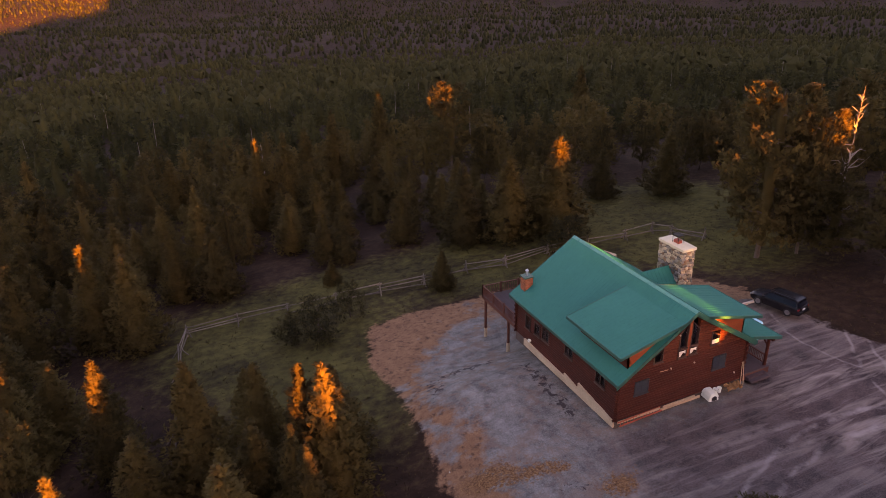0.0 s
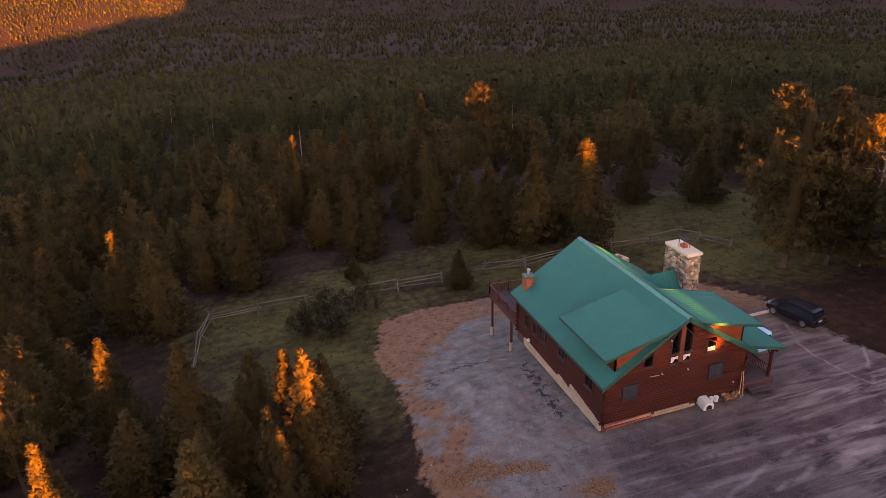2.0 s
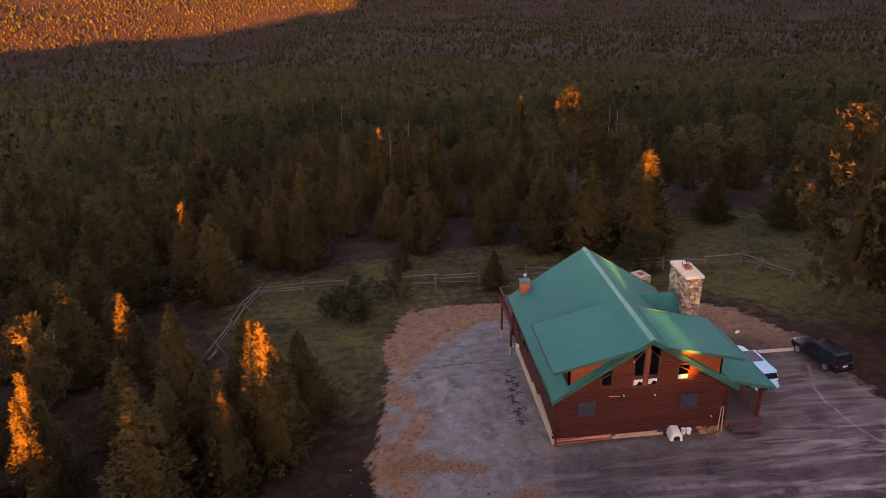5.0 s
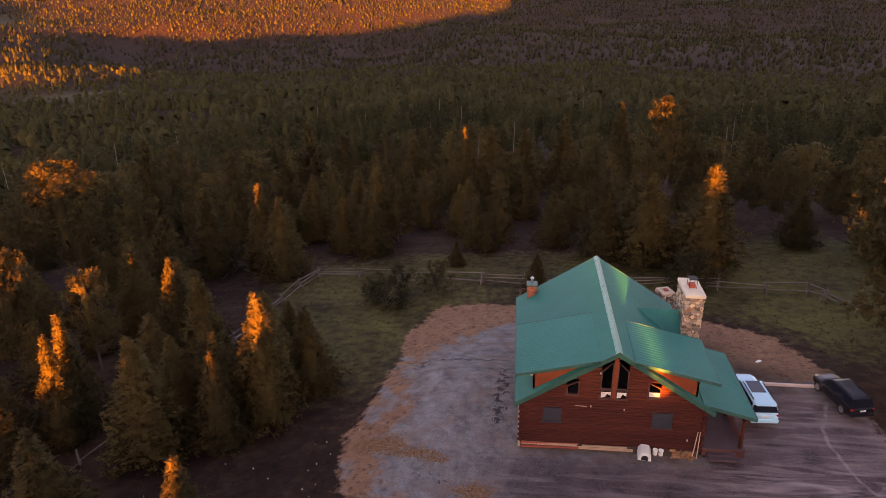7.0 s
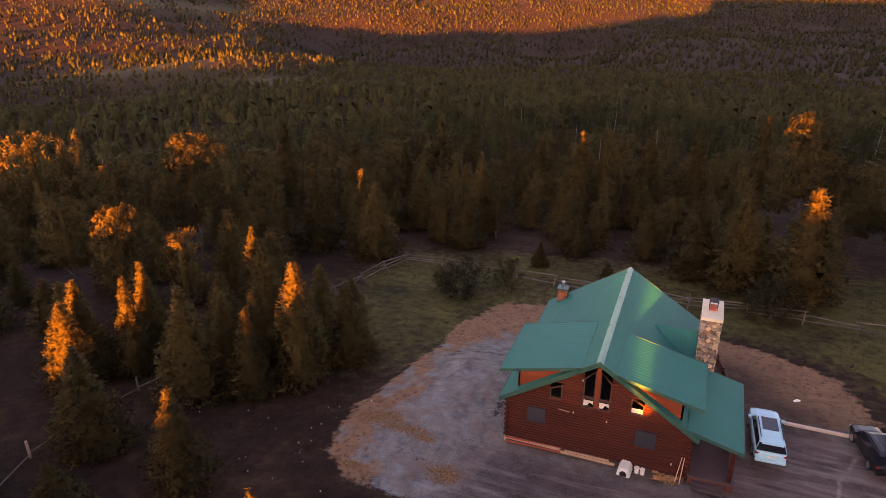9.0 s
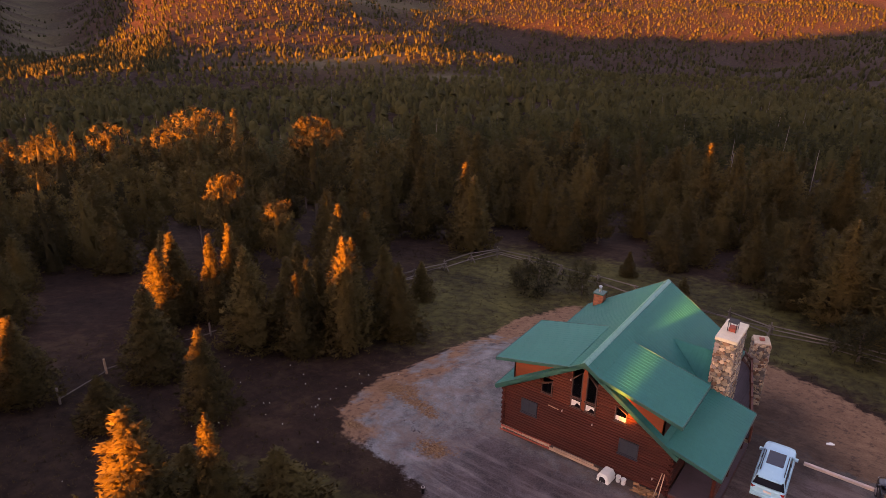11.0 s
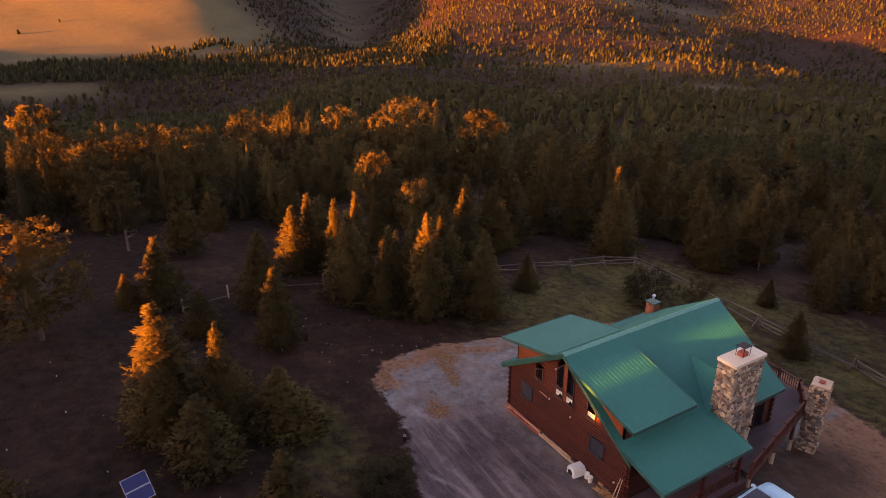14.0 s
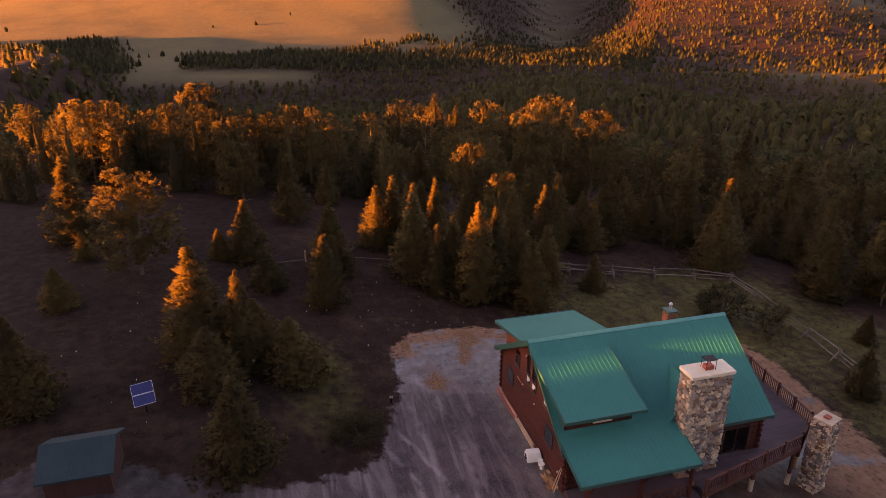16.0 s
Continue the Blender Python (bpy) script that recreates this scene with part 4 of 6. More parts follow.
def build_chimney():
    c = thing("stone_chimney", "tall fieldstone chimney with a pale slab cap", "chimney", (12.43, 8.785, 0))
    part("core", boxed(-0.6, 0.6, -1.37, 1.37, -0.8, 8.05), MORTAR, c)
    cap = part("cap", boxed(-0.72, 0.72, -1.52, 1.52, 8.05, 8.28, 0.03), CAP, c, "cream cast-stone cap slab")
    part("clay_flue", boxed(-0.22, 0.22, -0.28, 0.28, 8.28, 8.55, 0.02), CLAY, c, "red clay flue")
    ck = part("flue_cage", prismed([(-0.32, -0.38, 8.98), (0.32, -0.38, 8.98), (0.32, 0.38, 8.98), (-0.32, 0.38, 8.98)], (0, 0, 0.03)), IRON, c, "black iron spark cage")
    for sx in (-0.27, 0.27):
        for sy in (-0.33, 0.33):
            part("leg", rodded((sx, sy, 8.28), (sx, sy, 9.02), 0.022, n=6), IRON, ck)
    lay_stones(c, -0.6, 0.6, -1.37, 1.37, 2.6, 8.05, 11, 0.37)
    lay_stones(c, -0.6, 0.6, -1.37, 1.37, -0.7, 2.6, 12, 0.55)


def build_pillar():
    z0 = ground_z(12.95, 18.5)
    c = thing("stone_pillar", "freestanding fieldstone fireplace stack beside the deck", "chimney", (12.95, 18.5, z0), 20)
    top = 2.95 - z0
    part("core", boxed(-0.58, 0.58, -0.66, 0.66, -0.3, top), MORTAR, c)
    part("cap", boxed(-0.62, 0.62, -0.70, 0.70, top, top + 0.13, 0.05), STONE_A, c, "rough stone cap")
    part("clay_flue", boxed(-0.2, 0.2, -0.22, 0.22, top + 0.13, top + 0.24, 0.02), CLAY, c, "dark red flue pot")
    lay_stones(c, -0.58, 0.58, -0.66, 0.66, -0.2, top, 21, 0.38)


def build_vent_stack():
    x, y = 0.75, 13.75
    zr = main_roof_z(x)
    c = thing("brick_chimney", "small red brick chimney with a metal flue pipe", "chimney", (x, y, zr))
    part("core", boxed(-0.36, 0.36, -0.34, 0.34, -0.5, 0.95), MORTAR, c)
    bm = bmesh.new()
    box(bm, -0.105, 0.105, -0.028, 0.028, -0.033, 0.033, 0.004)
    me = bpy.data.meshes.new("brick")
    bm.to_mesh(me)
    bm.free()
    me.materials.append(BRICK)
    for k in range(18):
        z = -0.3 + k * 0.075
        for turn, half, off in ((0, 0.36, 0.34), (90, 0.34, 0.36), (180, 0.36, 0.34), (270, 0.34, 0.36)):
            for i in range(3):
                u = -half + (i + 0.5) * 2 * half / 3 + (0.05 if k % 2 else -0.05)
                ob = new("brick", me)
                ob.parent = c
                ob.matrix_basis = Matrix.Rotation(radians(turn), 4, "Z") @ Matrix.Translation((u, -off, z))
    part("flashing", boxed(-0.46, 0.46, -0.44, 0.44, 0.95, 1.06, 0.02), TRIM_GREEN, c, "green metal chimney cap")
    pipe = part("flue_pipe", rodded((0, 0, 1.06), (0, 0, 1.5), 0.1, n=14), GALV, c)
    part("rain_cap", rodded((0, 0, 1.55), (0, 0, 1.68), 0.17, 0.05, 14), GALV, pipe)


# ---- deck behind the house ----
DECK_Z = 0.85
DECK_OUT = [(-0.1, 14.05), (-0.1, 20.2), (11.0, 19.3), (12.75, 17.1), (15.0, 8.1), (12.1, 8.1), (12.1, 14.05)]


def build_deck():
    d = thing("deck", "dark red-brown timber deck on posts with railings", "deck", (0, 0, 0))
    # boards run along y, clipped to the outline
    xs = np.arange(-0.1, 15.0, 0.147)
    pts = DECK_OUT
    for i, x in enumerate(xs):
        xm = x + 0.07
        hits = []
        for (ax, ay), (bx, by) in zip(pts, pts[1:] + pts[:1]):
            if (ax <= xm) != (bx <= xm):
                hits.append(ay + (by - ay) * (xm - ax) / (bx - ax))
        hits.sort()
        for a, b in zip(hits[::2], hits[1::2]):
            part("board", boxed(x, x + 0.14, a, b, DECK_Z - 0.04, DECK_Z), DECK, d)
    edge = [pts[i] for i in range(0, 6)]
    for (ax, ay), (bx, by) in zip(edge[:-1], edge[1:]):
        a, b = Vector((ax, ay, DECK_Z)), Vector((bx, by, DECK_Z))
        if (b - a).length < 3.2 and ay == by:
            continue
        u = (b - a).normalized()
        side = Vector((u.y, -u.x, 0))
        bm = bmesh.new()
        prism(bm, [a - Vector((0, 0, 0.03)), b - Vector((0, 0, 0.03)), b - Vector((0, 0, 0.36)), a - Vector((0, 0, 0.36))], -side * 0.06)
        part("rim_board", bm, DECK_WOOD, d)
        for z in (0.14, 1.0):
            bm = bmesh.new()
            wide = 0.07 if z > 0.5 else 0.04
            prism(bm, [a + side * wide + Vector((0, 0, z)), b + side * wide + Vector((0, 0, z)), b - side * wide + Vector((0, 0, z)), a - side * wide + Vector((0, 0, z))], (0, 0, -0.05))
            part("rail", bm, DECK_WOOD, d)
        n = max(2, round((b - a).length / 1.9))
        for i in range(n + 1):
            p = a.lerp(b, i / n)
            part("post", boxed(p.x - 0.07, p.x + 0.07, p.y - 0.07, p.y + 0.07, DECK_Z - 0.3, DECK_Z + 1.12, 0.01), DECK_WOOD, d)
        m = round((b - a).length / 0.2)
        for i in range(m):
            p = a.lerp(b, (i + 0.5) / m)
            part("baluster", boxed(p.x - 0.022, p.x + 0.022, p.y - 0.022, p.y + 0.022, DECK_Z + 0.1, DECK_Z + 0.98), DECK_WOOD, d)
    for x, y in ((0.1, 15.6), (0.1, 20.0), (3.8, 19.7), (7.5, 19.4), (10.8, 19.1), (12.5, 16.9), (13.6, 12.8), (14.75, 8.4), (5, 16), (10, 16)):
        g = ground_z(x, y)
        sp = part("support_post", boxed(x - 0.1, x + 0.1, y - 0.1, y + 0.1, g + 0.9, DECK_Z - 0.04, 0.01), DECK_WOOD, d)
        part("footing", rodded((x, y, g - 0.4), (x, y, g + 0.95), 0.17, n=12), CONCRETE, sp, "pale concrete footing tube")
    return d


build_house()
build_chimney()
build_pillar()
build_vent_stack()
build_deck()


# ---- trees ----
def quads(base, out, wide, long, rng):
    """Two-triangle sprays: at base, pointing along out, wide and long."""
    n = len(base)
    out = out / (np.linalg.norm(out, axis=1, keepdims=True) + 1e-9)
    side = np.cross(out, rng.normal(size=(n, 3)) * 0.45 + np.array([0, 0, 1.0]))
    side /= np.linalg.norm(side, axis=1, keepdims=True) + 1e-9
    a = base - out * long * 0.15
    b, c = base + out * long * 0.4 + side * wide, base + out * long * 0.45 - side * wide
    d = base + out * long
    v = np.stack([a, b, d, c], 1).reshape(-1, 3)
    k = np.arange(n)[:, None] * 4
    t = np.concatenate([k + [0, 1, 2], k + [0, 2, 3]], 1).reshape(-1, 3)
    return v, t, np.repeat(rng.uniform(0, 1, n), 4)


def thorns(root, tip, wide, up):
    """Slim triangles from root to tip; up: which way their flat side looks."""
    d = tip - root
    side = np.cross(d, up)
    side /= np.linalg.norm(side, axis=1, keepdims=True) + 1e-9
    v = np.stack([root - side * wide, root + side * wide, tip], 1).reshape(-1, 3)
    return v, np.arange(len(root) * 3).reshape(-1, 3)


def outline(f, pine):
    """How far a crown reaches out at the height f of its length."""
    if pine:
        return np.sqrt(np.clip(1 - ((f - 0.36) / 0.68) ** 2, 0.02, 1))
    return 1.24 * np.clip(1 - f, 0, 1) ** 1.08 * (0.78 + 0.22 * np.clip(f / 0.15, 0, 1)) + 0.015


def body(seed, rings, seg, pine=False, rough=0.13):
    """The dense inside of a crown, of unit height and radius: a lumpy spindle."""
    rng = np.random.default_rng(seed + 500)
    f = (np.arange(rings) / rings) ** 0.9
    r = outline(f, pine)
    v, t = [], []
    ph = rng.uniform(0, 6.283, 3)
    for i in range(rings):
        a = 6.283 * (np.arange(seg) + 0.5 * (i % 2)) / seg
        q = r[i] * (1 + 0.14 * np.sin(2 * a + ph[0] + 5 * f[i]) + 0.10 * np.sin(3 * a + ph[1] - 8 * f[i])) * (1 + rng.normal(0, rough, seg)) * (0.86 + 0.28 * (i % 2 == 0) * (rings > 4))
        v += [(x, y, z) for x, y, z in zip(q * np.cos(a), q * np.sin(a), f[i] * 0.98 + rng.normal(0, 0.25 * rough / rings ** 0.5, seg))]
    v.append((0, 0, 1.0))
    for i in range(rings - 1):
        for k in range(seg):
            a, b, c, d = i * seg + k, i * seg + (k + 1) % seg, (i + 1) * seg + k, (i + 1) * seg + (k + 1) % seg
            t += [(a, b, c), (b, d, c)]
    t += [((rings - 1) * seg + k, (rings - 1) * seg + (k + 1) % seg, rings * seg) for k in range(seg)]
    v = np.array(v)
    v[:, 2] = np.clip(v[:, 2], 0, 1)
    return v, np.array(t)


def conifer(seed, high, wide, boughs, tufts, blades, leaf, low=0.05, pine=False, ragged=0.2, flat=0.6):
    """A crown of boughs set with needle sprays; low: bare part of the trunk. A fir cone, or the lumpy, open dome of a pine."""
    rng = np.random.default_rng(seed)
    u = (np.arange(boughs) + rng.uniform(0, 1, boughs)) / boughs
    f = 1 - (1 - u) ** (0.62 if not pine else 0.85)
    az = np.arange(boughs) * 2.39996 + rng.normal(0, 0.5, boughs)
    ph = rng.uniform(0, 6.283, 4)
    lobe = 1 + 0.13 * np.sin(2 * az + ph[0] + 4 * f) + 0.10 * np.sin(3 * az + ph[1] - 9 * f) + 0.07 * np.sin(21 * f + ph[2]) + rng.uniform(-1.5, 0.9, boughs) * ragged
    reach = wide * outline(f, pine) * lobe
    base = high * (low + (0.975 - low) * f)
    tone = rng.uniform(0.25, 0.75, boughs)
    k = np.repeat(np.arange(boughs), tufts)
    n = len(k)
    s = 1 - 0.62 * rng.uniform(0, 1, n) ** (1.25 if not pine else 1.9)
    d = np.c_[np.cos(az[k]), np.sin(az[k]), np.zeros(n)]
    e = np.c_[-d[:, 1], d[:, 0], np.zeros(n)]
    L = reach[k] * s
    across = rng.normal(size=n) * (1.15 - s) * 0.75 * np.minimum(reach[k], 2.0) if not pine else 0.20 * L * rng.normal(size=n)
    c = d * L[:, None] + e * across[:, None]
    if pine:
        c[:, 2] = base[k] + 0.20 * L + rng.normal(0, 0.020 * high, n)
    else:
        c[:, 2] = base[k] + L * (-0.30 + 0.26 * s * s + 0.8 * np.maximum(0, f[k] - 0.5)) + rng.normal(0, 0.006 * high, n)
    j = np.repeat(np.arange(n), blades)
    m = len(j)
    way = rng.normal(size=(m, 3)) * (0.55, 0.55, 0.45) + d[j] * (0.85 if not pine else 0.45) + (0, 0, 0.22 if not pine else 0.40)
    way /= np.linalg.norm(way, axis=1, keepdims=True)
    size = leaf * rng.uniform(0.65, 1.35, (m, 1))
    root = c[j] + rng.normal(size=(m, 3)) * leaf * 0.36
    v, t = thorns(root, root + way * size, size * rng.uniform(0.20, 0.34, (m, 1)), np.array([0, 0, 1.0]) + rng.normal(size=(m, 3)) * flat)
    v[:, 2] = np.clip(v[:, 2], 0.02 * high, high)
    return v, t, np.repeat(tone[k][j], 3)


def cored(crown, seed, high, wide, low=0.05, pine=False, fill=0.80, rings=9, seg=12):
    """A crown with a dense, lumpy inside."""
    v, t, hue = crown
    bv, bt = body(seed, rings, seg, pine)
    bv = bv * (wide * fill, wide * fill, high * (0.95 - low)) + (0, 0, high * low)
    return np.concatenate([v, bv]), np.concatenate([t, bt + len(v)]), np.concatenate([hue, np.full(len(bv), 0.4)])


def kit(seed, boughs, tufts, blades, leaf, pine=False, slim=3.2, fill=0.86, rings=6, seg=9):
    """The same crown for a far tree, of unit height and radius."""
    low = 0.04 if not pine else 0.16
    v, t, hue = cored(conifer(seed, 10.0, 10.0 / slim, boughs, tufts, blades, leaf, low, pine, 0.22), seed, 10.0, 10.0 / slim, low, pine, fill, rings, seg)
    return v / (10.0 / slim, 10.0 / slim, 10.0), t


def far_body(seed, rings, seg, pine=False, low=0.03):
    v, t = body(seed, rings, seg, pine, 0.16)
    return v * (1, 1, 1 - low) + (0, 0, low), t


def shrub_crown(seed, high=4.0, wide=2.5, tufts=70):
    rng = np.random.default_rng(seed)
    base, out = [], []
    for k in range(tufts):
        az, f = rng.uniform(0, 6.283), rng.uniform(0, 1) ** 0.6
        up = rng.uniform(0.1, 1.0)
        c = np.array([wide * f * math.cos(az) * math.sqrt(1.02 - up * up * 0.8), wide * f * math.sin(az) * math.sqrt(1.02 - up * up * 0.8), high * up * rng.uniform(0.75, 1.0)])
        n = 44
        dirs = rng.normal(size=(n, 3)) + np.array([0, 0, 0.6])
        dirs /= np.linalg.norm(dirs, axis=1, keepdims=True)
        base.append(c + dirs * rng.uniform(0.05, 0.45, (n, 1)))
        out.append(dirs)
    base, out = np.concatenate(base), np.concatenate(out)
    n = len(base)
    return quads(base, out, rng.uniform(0.022, 0.05, (n, 1)), rng.uniform(0.16, 0.36, (n, 1)), rng)


def trunk_mesh(high=10.0, foot=0.2, limbs=0, seed=0, wide=2.5, mat=None):
    bm = bmesh.new()
    rng = random.Random(seed)
    z, x, y, r = -0.4, 0.0, 0.0, foot
    for k in range(5):
        z2 = -0.4 + (high * 0.97 + 0.4) * (k + 1) / 5
        x2, y2 = x + rng.uniform(-0.06, 0.06), y + rng.uniform(-0.06, 0.06)
        r2 = foot * (1 - (k + 1) / 5.4)
        rod(bm, (x, y, z), (x2, y2, z2 + 0.02), r, r2, 7)
        z, x, y, r = z2, x2, y2, r2
    for k in range(limbs):
        zz = high * rng.uniform(0.15, 0.92)
        az = rng.uniform(0, 6.283)
        L = wide * rng.uniform(0.4, 1.0) * (1.15 - zz / high)
        mid = (0.55 * L * math.cos(az), 0.55 * L * math.sin(az), zz + rng.uniform(-0.1, 0.25) * L)
        end = (L * math.cos(az + 0.2), L * math.sin(az + 0.2), zz + rng.uniform(0.0, 0.5) * L)
        rod(bm, (0, 0, zz - 0.1), mid, foot * 0.3, foot * 0.18, 5)
        rod(bm, mid, end, foot * 0.18, foot * 0.05, 5)
    me = bpy.data.meshes.new("trunk")
    bm.to_mesh(me)
    bm.free()
    me.materials.append(mat or BARK)
    return me


def crown(seed, high, wide, low, mat, pine, fill, boughs, tufts, blades, leaf, ragged):
    v, t, hue = cored(conifer(seed, high, wide, boughs, tufts, blades, leaf, low, pine, ragged), seed, high, wide, low, pine, fill)
    t, n = crown_way(v, t, np.zeros(2), v[:, 2] / high, seed)
    me = np_mesh("crown", v, t, hue, mat, n)
    me.polygons.foreach_set("use_smooth", np.ones(len(t), bool))
    return me


SPRUCE = [crown(s, 10.0, 2.5, lo, NEEDLE, False, 0.48, 220, 7, 7, 0.27, rg) for s, lo, rg in
          ((1, 0.03, 0.24), (2, 0.06, 0.32), (3, 0.03, 0.22), (4, 0.09, 0.36), (5, 0.05, 0.28))]
SPRUCE_PLAIN = [crown(s, 10.0, 2.5, lo, NEEDLE, False, 0.50, 135, 5, 5, 0.39, 0.24) for s, lo in ((6, 0.05), (7, 0.09), (8, 0.04), (9, 0.12))]
PINE = [crown(s, 15.0, 4.2, lo, NEEDLE_PINE, True, 0.13, n, 17, 10, 0.38, 0.22) for s, n, lo in ((11, 60, 0.16), (12, 50, 0.3), (13, 64, 0.12))]
BUSH = [np_mesh("crown", *shrub_crown(s), SHRUB) for s in (21, 22)]
TRUNKS = {"spruce": [trunk_mesh(10, 0.17, 0, 1), trunk_mesh(10, 0.2, 4, 2)], "pine": [trunk_mesh(15, 0.26, 16, 3, 4.2), trunk_mesh(15, 0.24, 14, 4, 4.2)], "shrub": [trunk_mesh(3.2, 0.12, 9, 5, 2.2)]}
SNAG = trunk_mesh(10, 0.15, 60, 7, 3.4, DEADWOOD)
TREE_LABEL = {"spruce": ("dark green conical spruce in dry grass", "tree"), "pine": ("tall open-crowned pine with tufted limbs", "tree"), "shrub": ("low dark green juniper bush in the yard grass", "shrub")}
SIZE = {"spruce": (10.0, 2.5), "pine": (15.0, 4.2), "shrub": (4.0, 2.5)}
tree_rng = random.Random(77)


def plant(kind, x, y, high, wide, label="", plain=False):
    z = ground_z(x, y)
    lab, cat = TREE_LABEL[kind]
    t = thing({"spruce": "spruce_tree", "pine": "pine_tree", "shrub": "juniper_shrub"}[kind], label or lab, cat, (x, y, z - 0.05), tree_rng.uniform(0, 360), "trees round the house")
    H, R = SIZE[kind]
    wide = min(1.32 * wide, max(wide, 0.31 * high)) if kind == "spruce" else 1.1 * wide
    s = (wide / R, wide / R, high / H)
    tr, cr = new("trunk", tree_rng.choice(TRUNKS[kind])), new("crown", tree_rng.choice({"spruce": SPRUCE_PLAIN if plain else SPRUCE, "pine": PINE, "shrub": BUSH}[kind]))
    for o in (tr, cr):
        o.parent, o.scale = t, s
    return t


# trees of the west grove: x, y, height, radius
WEST = [(-19.7, 4.2, 11.7, 2.0), (-20.8, 6.4, 11.0, 1.7), (-22.5, 2.1, 9.3, 1.2), (-22.0, 0.4, 8.5, 1.5), (-35.3, 3.5, 10.4, 1.5), (-34.3, 0.4, 9.8, 1.4), (-26.7, -1.2, 10.5, 2.1),
        (-38.1, -1.4, 9.7, 1.8), (-37.3, -3.7, 8.4, 1.9), (-18.5, -11.9, 7.9, 1.5), (-33.5, 17.4, 10.7, 1.9), (-27.5, 10.9, 11.4, 2.0), (-40.5, 22.3, 11.0, 2.2), (-26.4, 3.2, 8.4, 1.7),
        (-24.4, 5.2, 8.5, 1.7), (-22.9, 13.3, 8.5, 1.7), (-18.0, 9.6, 8.2, 2.0), (-46.1, 40.1, 10.3, 2.3), (-41.8, 31.0, 11.1, 2.3), (-31.4, 9.0, 8.0, 1.8), (-27.8, -10.4, 8.5, 2.2), (-23.0, 19.6, 5.0, 1.2)]
SOUTHWEST = [(-8.2, -22.8, 10.0, 2.4), (-6.5, -19.5, 8.7, 1.4), (-22.9, -17.4, 4.5, 2.0), (-30.9, -19.3, 7.6, 2.2), (-31.6, -22.4, 3.7, 1.3), (-32.2, -36.3, 3.6, 1.2), (-47.9, -13.7, 9.5, 1.9),
             (-2.1, -34.0, 7.4, 2.4), (-19.5, -35.8, 4.2, 1.7), (-5.6, -15.9, 5.4, 2.7), (6.8, -19.6, 7.2, 2.2), (-10.4, -18.6, 4.6, 2.0), (-3.0, -21.8, 5.4, 2.5), (-39.4, -38.4, 10.4, 2.4)]
NORTH = [(22.7, 42.0, 14.1, 3.3), (16.0, 43.4, 13.0, 2.7), (11.2, 47.4, 11.8, 2.6), (37.3, 51.7, 8.3, 2.4), (7.6, 73.8, 10.7, 2.9), (0.8, 73.0, 8.0, 2.6), (-9.4, 63.6, 8.4, 2.7),
         (-20.1, 80.5, 9.0, 2.4), (-26.5, 66.8, 11.3, 2.4), (-32.7, 61.8, 11.2, 2.5), (-31.3, 42.4, 11.7, 2.4), (-21.5, 52.0, 10.0, 2.4), (-42.2, 44.2, 13.0, 2.6), (-26.2, 55.0, 10.4, 1.9),
         (-22.0, 61.0, 14.0, 2.2), (-35.4, 46.2, 13.0, 2.4), (-41.9, 75.9, 13.0, 2.6), (45.2, 46.0, 10.5, 3.2), (4.8, 54.6, 8.4, 2.2), (17.4, 62.0, 9.5, 2.9)]
TALL = [(-5.3, 82.7, 16.4, 2.3), (-10.1, 82.4, 16.1, 2.5), (9.2, 104.6, 16.8, 2.7), (21.5, 110.0, 18.7, 3.0), (0.7, 93.3, 15.2, 2.7), (-49.0, 69.6, 15.7, 2.8), (-65.5, 72.0, 18.5, 2.8),
        (-46.8, 107.3, 17.6, 2.8), (-38.8, 106.3, 14.3, 2.7), (-22.9, 106.7, 12.9, 2.7), (-97.3, 51.8, 15.0, 2.7), (-75.0, -9.0, 12.3, 2.2), (87.0, 127.9, 20.0, 3.2)]
PINES = [(-46.0, 11.2, 13.2, 2.6), (-56.7, 35.3, 18.4, 4.2), (-61.5, 26.3, 15.5, 2.8), (26.5, 83.7, 19.6, 4.6), (33.8, 18.2, 19.6, 4.6), (37.6, 16.2, 16.6, 3.2), (39.6, 13.9, 8.6, 3.0), (-26.5, -29.8, 11.0, 3.4),
         (-79.5, -26.2, 16.0, 3.8), (-77.8, -19.1, 11.5, 2.8), (-62.0, -21.4, 11.2, 2.8), (-77.0, -44.0, 14.0, 3.6), (-50.1, -19.9, 9.8, 2.5), (-60.4, 16.6, 12.2, 2.6),
         (37.2, 5.6, 11.0, 3.8), (46.0, 24.0, 14.0, 4.6), (44.5, 4.0, 12.5, 4.2), (51.0, 33.0, 15.0, 4.6)]
for row in (WEST, SOUTHWEST, NORTH, TALL):
    for spec in row:
        plant("spruce", *spec)
for spec in PINES:
    plant("pine", *spec)
for spec in ((-13.8, 30.8, 4.7, 3.2), (-9.6, 33.8, 4.2, 2.0), (-16.6, 31.8, 3.6, 1.9), (2.0, -12.0, 1.9, 2.3)):
    plant("shrub", *spec)
plant("shrub", 19.4, 34.4, 4.6, 3.1, "greyish half-bare bush beside the rail fence")
plant("spruce", -8.4, 45.3, 3.8, 1.0, "young spruce in the fenced meadow")
plant("spruce", 1.9, 34.2, 5.2, 1.4, "young spruce beside the rail fence")

snag = thing("dead_tree", "bleached bare dead tree among the pines", "tree", (42.0, 15.6, ground_z(42.0, 15.6)))
_s = new("trunk", SNAG)
_s.parent, _s.scale = snag, (0.9, 0.9, 1.88)


